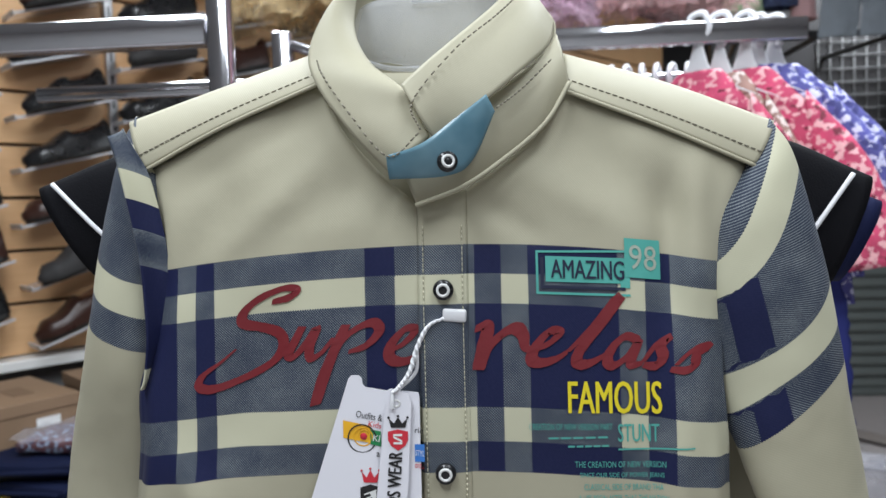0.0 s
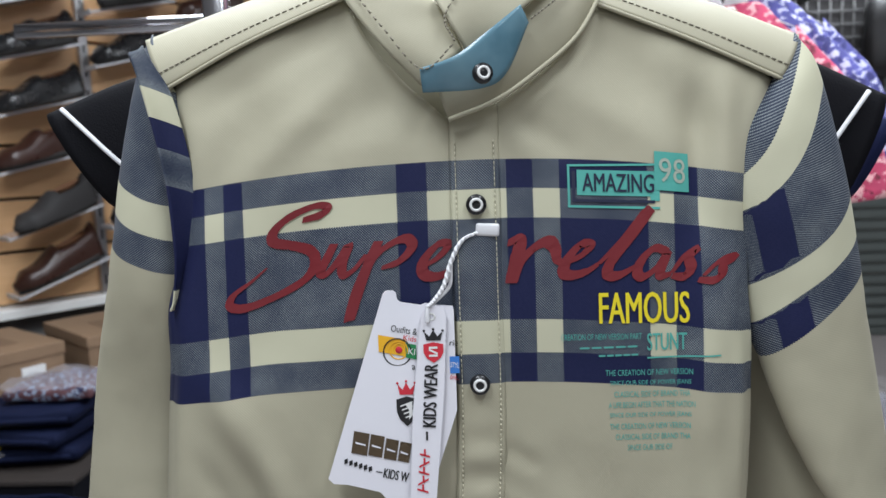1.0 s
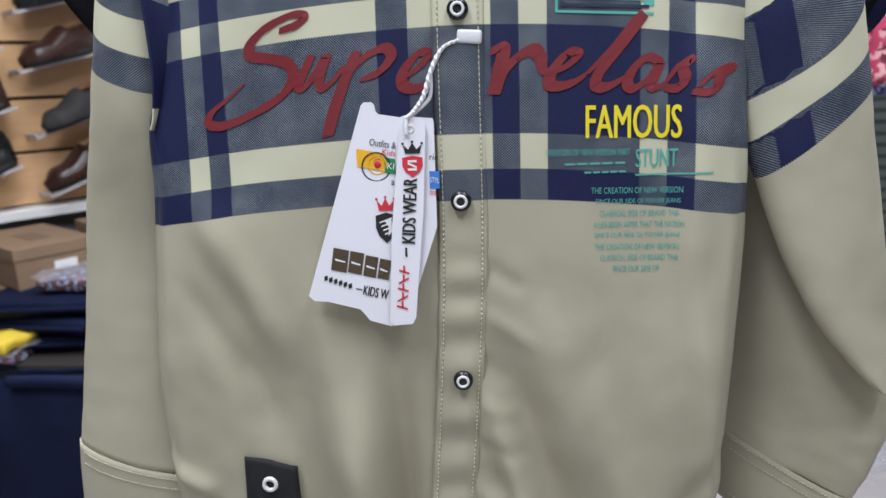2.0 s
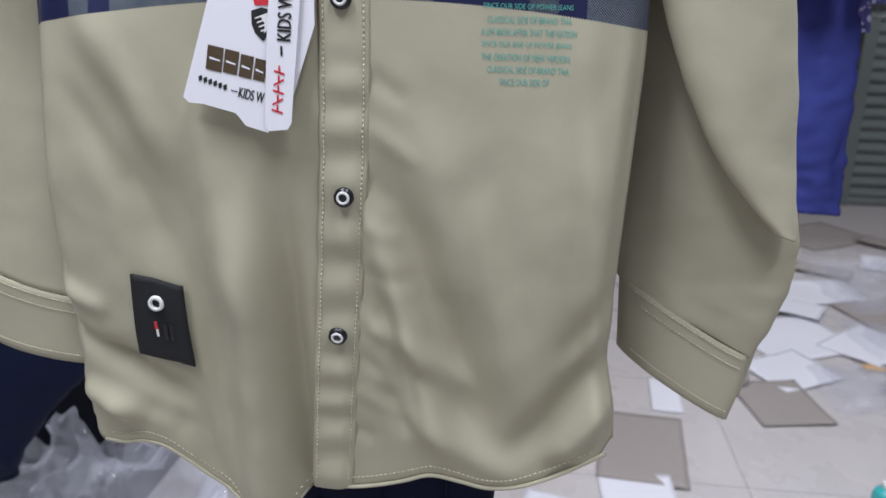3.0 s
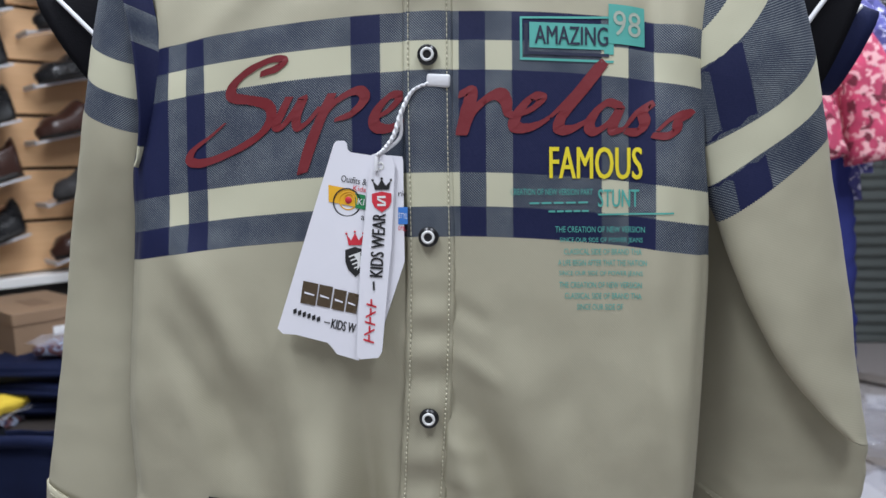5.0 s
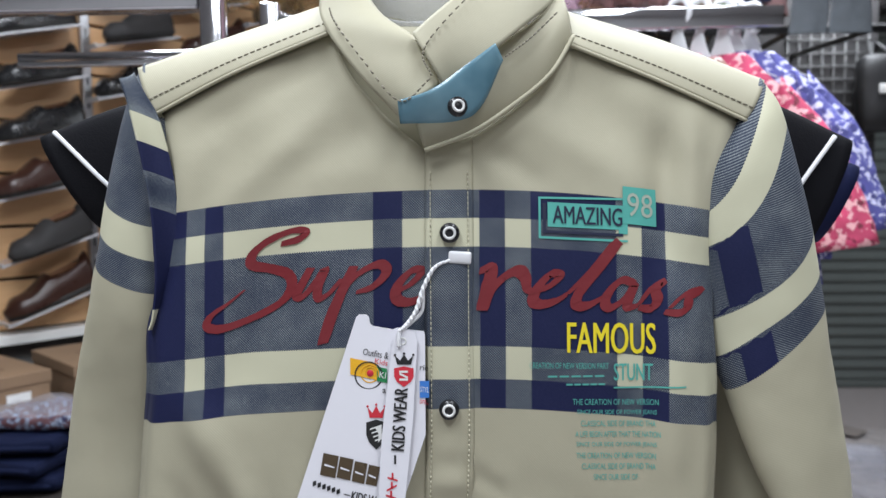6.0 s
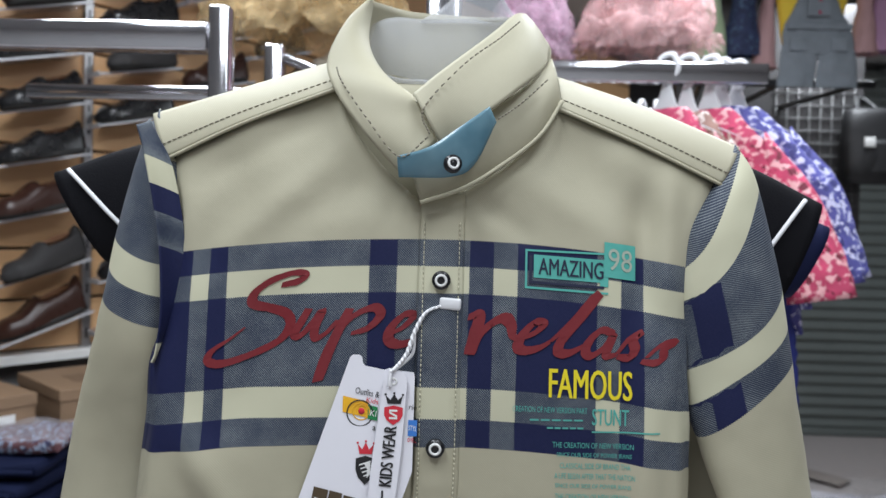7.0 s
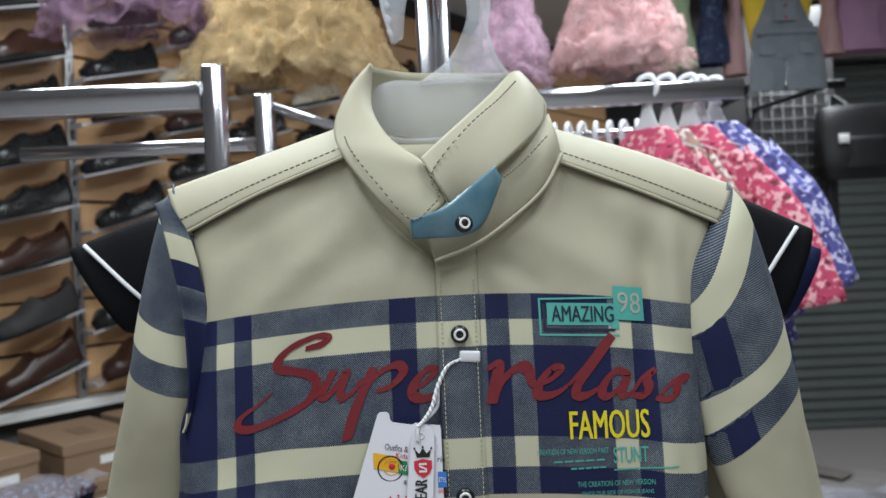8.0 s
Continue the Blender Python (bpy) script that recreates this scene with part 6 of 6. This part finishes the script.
for j in range(3):
    for q, bx in enumerate((-1.42, -1.06)):
        f = thing("folded_jeans", "folded navy denim jeans in a stack", "jeans", (bx, 1.22, 0.72 + 0.042 * j), "folded jeans")
        f.rotation_euler = (0, 0, radians(6 * math.sin(j * 3 + q * 2)))
        bm = box_bm(Vector((0, 0, 0.020)), (0.31, 0.28, 0.040), 0.016)
        bmesh.ops.subdivide_edges(bm, edges=bm.edges[:], cuts=3, use_grid_fill=True)
        for v in bm.verts:
            v.co += noise.noise_vector(v.co * 14 + Vector((j, q, 0))) * 0.010
        part("denim", bm, M_NAVYD, f)
        part("fold_edge", rope([(-0.14, -0.14, 0.020), (0.0, -0.146, 0.022), (0.14, -0.14, 0.020)], 0.006, 16, 8), M_NAVYD, f)
for k, (px_, pz_, mt) in enumerate(((-1.17, 0.72, M_PACKET), (-0.98, 0.85, M_PACKET), (-1.16, 0.755, M_YELLOW_C))):
    f = thing("garment_packet", "folded printed garment in a clear plastic packet" if mt is M_PACKET else "folded yellow garment on the jeans", "packet", (px_, 1.06 if pz_ < 0.8 else 1.22, pz_))
    bm = box_bm(Vector((0, 0, 0.012)), (0.20, 0.16, 0.028), 0.010)
    bmesh.ops.subdivide_edges(bm, edges=bm.edges[:], cuts=4, use_grid_fill=True)
    for v in bm.verts:
        v.co += noise.noise_vector(v.co * 25 + Vector((k, 0, 0))) * 0.012
    part("garment", bm, mt, f)
    if mt is M_PACKET:
        def film(s, q, k=k):
            p = Vector((-0.12 + 0.24 * s, -0.10 + 0.20 * q, 0.034))
            return p + noise.noise_vector(p * 30 + Vector((k, 3, 0))) * 0.014
        part("film", grid(film, 26, 20), M_CLEAR, f)
low_rail = thing("low_rail", "low chrome rail with dark trousers", "rail", (-0.9, 0.62, 0))
chrome_box(low_rail, "rail", (-0.95, 0.62, 0.86), (0.66, 0.016, 0.016))
for tx in (-1.27, -1.02):
    chrome_box(low_rail, "post", (tx, 0.66, 0.43), (0.018, 0.018, 0.86))
for k in range(4):
    tr = thing("hung_trousers", "dark navy trousers hanging from the low rail" if k % 2 else "black trousers hanging from the low rail", "trousers", (-1.20 + 0.125 * k, 0.62, 0.86), "trousers on the low rail")
    part("leg", tube([((-0.065, 0, 0.012), (0.065, 0, 0.012), 0.020), ((-0.068, 0, -0.08), (0.068, 0, -0.08), 0.035), ((-0.060, 0, -0.30), (0.062, 0, -0.30), 0.032), ((-0.055, 0, -0.44), (0.040, 0, -0.42), 0.028)], 24, 26, 0.008, 22), M_NAVYD if k % 2 else M_BLACKC, tr, "", 0.001)
    part("waistband", tube([((-0.066, 0, 0.020), (0.066, 0, 0.020), 0.020), ((-0.067, 0, -0.025), (0.067, 0, -0.025), 0.024)], 24, 4), M_BLACKC, tr)
cloak = thing("hung_jacket", "dark navy jacket draped over the end of the low rail", "jacket", (-0.68, 0.62, 0.86))
part("body", tube([((-0.09, -0.01, 0.015), (0.10, -0.01, 0.012), 0.022), ((-0.14, -0.01, -0.05), (0.125, -0.01, -0.05), 0.04), ((-0.15, -0.01, -0.14), (0.095, -0.01, -0.16), 0.045), ((-0.15, -0.01, -0.27), (-0.02, -0.01, -0.29), 0.04), ((-0.16, -0.01, -0.40), (-0.11, -0.01, -0.41), 0.02)], 30, 36, 0.010, 20), M_NAVYD, cloak, "", 0.001)
part("collar", rope([(-0.07, -0.035, 0.012), (0.01, -0.045, 0.018), (0.08, -0.035, 0.010)], 0.010, 16, 8), M_NAVYD, cloak)


# ---- things lying on the floor ----
def sheet(name, label, c, w, d, turn, material, z, category="sheet", seed=0, curl=0.004):
    t = thing(name, label, category, (c[0], c[1], z), "sheets on the floor")
    t.rotation_euler = (0, 0, radians(turn))

    def fn(s, q):
        x, y = (s - 0.5) * w, (q - 0.5) * d
        lift = curl * (1 + noise.noise(Vector((x * 6 + seed, y * 6, seed)))) + 0.01 * max(0, s + q - 1.7)
        return Vector((x, y, lift))
    part("leaf", grid(fn, 12, 14), material, t, "", 0.0012)
    return t


M_GREYCARD = plain("grey_board", (0.34, 0.30, 0.275), 0.8, var=0.08)
M_PAPER = plain("white_paper", (0.78, 0.77, 0.82), 0.6, var=0.04)
M_FILMW = frosted("milky_film", (0.82, 0.82, 0.86), 0.5, 0.15)
sheet("board_sheet", "grey cardboard backing sheet lying on the floor", (0.455, 1.55), 0.25, 0.36, -6, M_GREYCARD, 0.006, "cardboard", 1)
sheet("board_sheet", "grey cardboard backing sheet lying on the floor", (0.945, 1.88), 0.24, 0.28, 10, M_GREYCARD, 0.005, "cardboard", 2)
sheet("board_sheet", "grey cardboard backing sheet near the shutter", (1.62, 2.70), 0.30, 0.34, 20, M_GREYCARD, 0.005, "cardboard", 3)
sheet("paper_sheet", "white paper sheet lying on the floor", (0.42, 1.26), 0.20, 0.30, 2, M_PAPER, 0.003, "paper", 4)
sheet("paper_sheet", "white paper sheet under the cardboard", (0.575, 1.88), 0.10, 0.22, -4, M_PAPER, 0.003, "paper", 5)
sheet("paper_sheet", "white paper sheets lying on the floor", (1.15, 2.42), 0.42, 0.36, 24, M_PAPER, 0.003, "paper", 6)
sheet("paper_sheet", "white paper sheet lying on the floor", (1.36, 2.95), 0.5, 0.30, 8, M_PAPER, 0.003, "paper", 7)
sheet("paper_sheet", "white paper sheet lying on the floor", (0.20, 1.20), 0.20, 0.16, -14, M_PAPER, 0.004, "paper", 8)
sheet("paper_sheet", "white paper sheet near the shutter", (1.95, 3.4), 0.30, 0.26, -20, M_PAPER, 0.004, "paper", 9)
sheet("paper_sheet", "pale grey paper sheet near the shutter", (1.75, 3.9), 0.5, 0.4, 30, M_GREYCARD, 0.003, "paper", 10)
sheet("paper_sheet", "white paper sheet among the plastic bags", (-0.62, 1.16), 0.25, 0.3, 12, M_PAPER, 0.004, "paper", 11)


litter = random.Random(5)
for k, (fx, fy) in enumerate(((1.05, 2.12), (1.42, 2.38), (1.70, 2.32), (1.88, 2.62), (2.10, 2.95), (1.55, 3.25), (2.30, 3.35), (1.98, 2.20), (2.05, 3.75), (1.20, 2.72), (2.45, 2.85), (1.50, 1.98))):
    grey = k % 3 == 2
    sheet("board_sheet" if grey else "paper_sheet", "grey cardboard sheet among the litter on the floor" if grey else "white paper sheet among the litter on the floor", (fx, fy),
          litter.uniform(0.18, 0.34), litter.uniform(0.14, 0.28), litter.uniform(-50, 50), M_GREYCARD if grey else M_PAPER, 0.005 + 0.0015 * k, "cardboard" if grey else "paper", 20 + k, 0.006)


def plastic_heap(label, c, w, d, h, seed, n=60):
    t = thing("plastic_bag", label, "plastic bag", (c[0], c[1], 0.003), "plastic bags on the floor")
    off = Vector((seed * 2.3, seed, 0))

    def fn(s, q):
        x, y = (s - 0.5) * w, (q - 0.5) * d
        dome = max(0.0, 1 - (2 * x / w) ** 2) * max(0.0, 1 - (2 * y / d) ** 2)
        r = abs(noise.noise(Vector((x, y, 0)) * 7 + off)) + 0.35 * abs(noise.noise(Vector((x, y, 0)) * 19 + off)) + 0.16 * abs(noise.noise(Vector((x, y, 0)) * 48 + off))
        p = Vector((x, y, h * dome ** 0.5 * (0.55 + 0.6 * r)))
        return p + Vector((noise.noise(p * 12 + off), noise.noise(p * 12 - off), 0)) * 0.03
    part("film", grid(fn, n, n), M_CLEAR, t, "", 0.0, False)
    part("inner_film", grid(lambda s, q: fn(s, q) * 0.82 + Vector((0.01, 0.01, 0)), n // 2, n // 2), M_CLEAR, t, "", 0.0, False)
    return t


plastic_heap("heap of crumpled clear plastic garment bags", (-0.86, 1.16), 1.15, 0.75, 0.36, 1, 120)
plastic_heap("crumpled clear plastic bag on the floor", (1.32, 2.02), 0.42, 0.34, 0.06, 2)
plastic_heap("crumpled clear plastic bags near the shutter", (1.85, 3.05), 0.8, 0.7, 0.09, 3)
plastic_heap("flattened clear plastic bag on the littered floor", (1.62, 2.42), 0.5, 0.4, 0.05, 5)
plastic_heap("flattened clear plastic bag on the littered floor", (2.15, 3.25), 0.6, 0.5, 0.06, 6)
plastic_heap("crumpled clear plastic bag by the boxes", (-0.55, 1.55), 0.5, 0.4, 0.10, 4)
roll = thing("tape_roll", "grey adhesive tape core lying on the floor", "tape roll", (0.83, 2.0, 0.02))
bm = disc(bmesh.new(), 0.045, 0.0, -0.025, pose(0, 0, 0, -90, 0, 0), 28, 0.036)
bmesh.ops.recalc_face_normals(bm, faces=bm.faces)
part("core", bm, M_GREYCARD, roll)
wrap = thing("sweet_wrapper", "small orange and yellow wrapper on the floor", "wrapper", (1.36, 2.18, 0.01))
part("leaf", grid(lambda s, q: Vector((0.07 * (s - 0.5), 0.05 * (q - 0.5), 0.012 * abs(noise.noise(Vector((s * 4, q * 4, 0)))))), 10, 8), M_PRINT_ORANGE, wrap, "", 0.0008)
cap = thing("bottle", "small turquoise plastic bottle on the floor", "bottle", (1.03, 1.32, 0.0))
M_TURQ = plain("turquoise_plastic", (0.05, 0.42, 0.42), 0.3)
part("body", tube([((-0.03, 0, 0.004), (0.03, 0, 0.004), 0.03), ((-0.03, 0, 0.07), (0.03, 0, 0.07), 0.03), ((-0.012, 0, 0.09), (0.012, 0, 0.09), 0.012)], 20, 12, cap=True), M_TURQ, cap)
part("cap", box_bm(Vector((0, 0, 0.098)), (0.024, 0.024, 0.018), 0.004), M_WHITE, cap)

# floor tiles
td = None
for i in range(-5, 6):
    for j in range(-1, 9):
        if td is None:
            o = part("tile", box_bm(Vector((0, 0, 0)), (0.597, 0.597, 0.01), 0.0015), M_FLOOR, floor, "", 0.0, False)
            td = o.data
        else:
            o = new("tile", td)
            o.parent = floor
        o.location = (0.42 + 0.6 * i, -1.6 + 0.6 * j + 0.3, -0.0045)
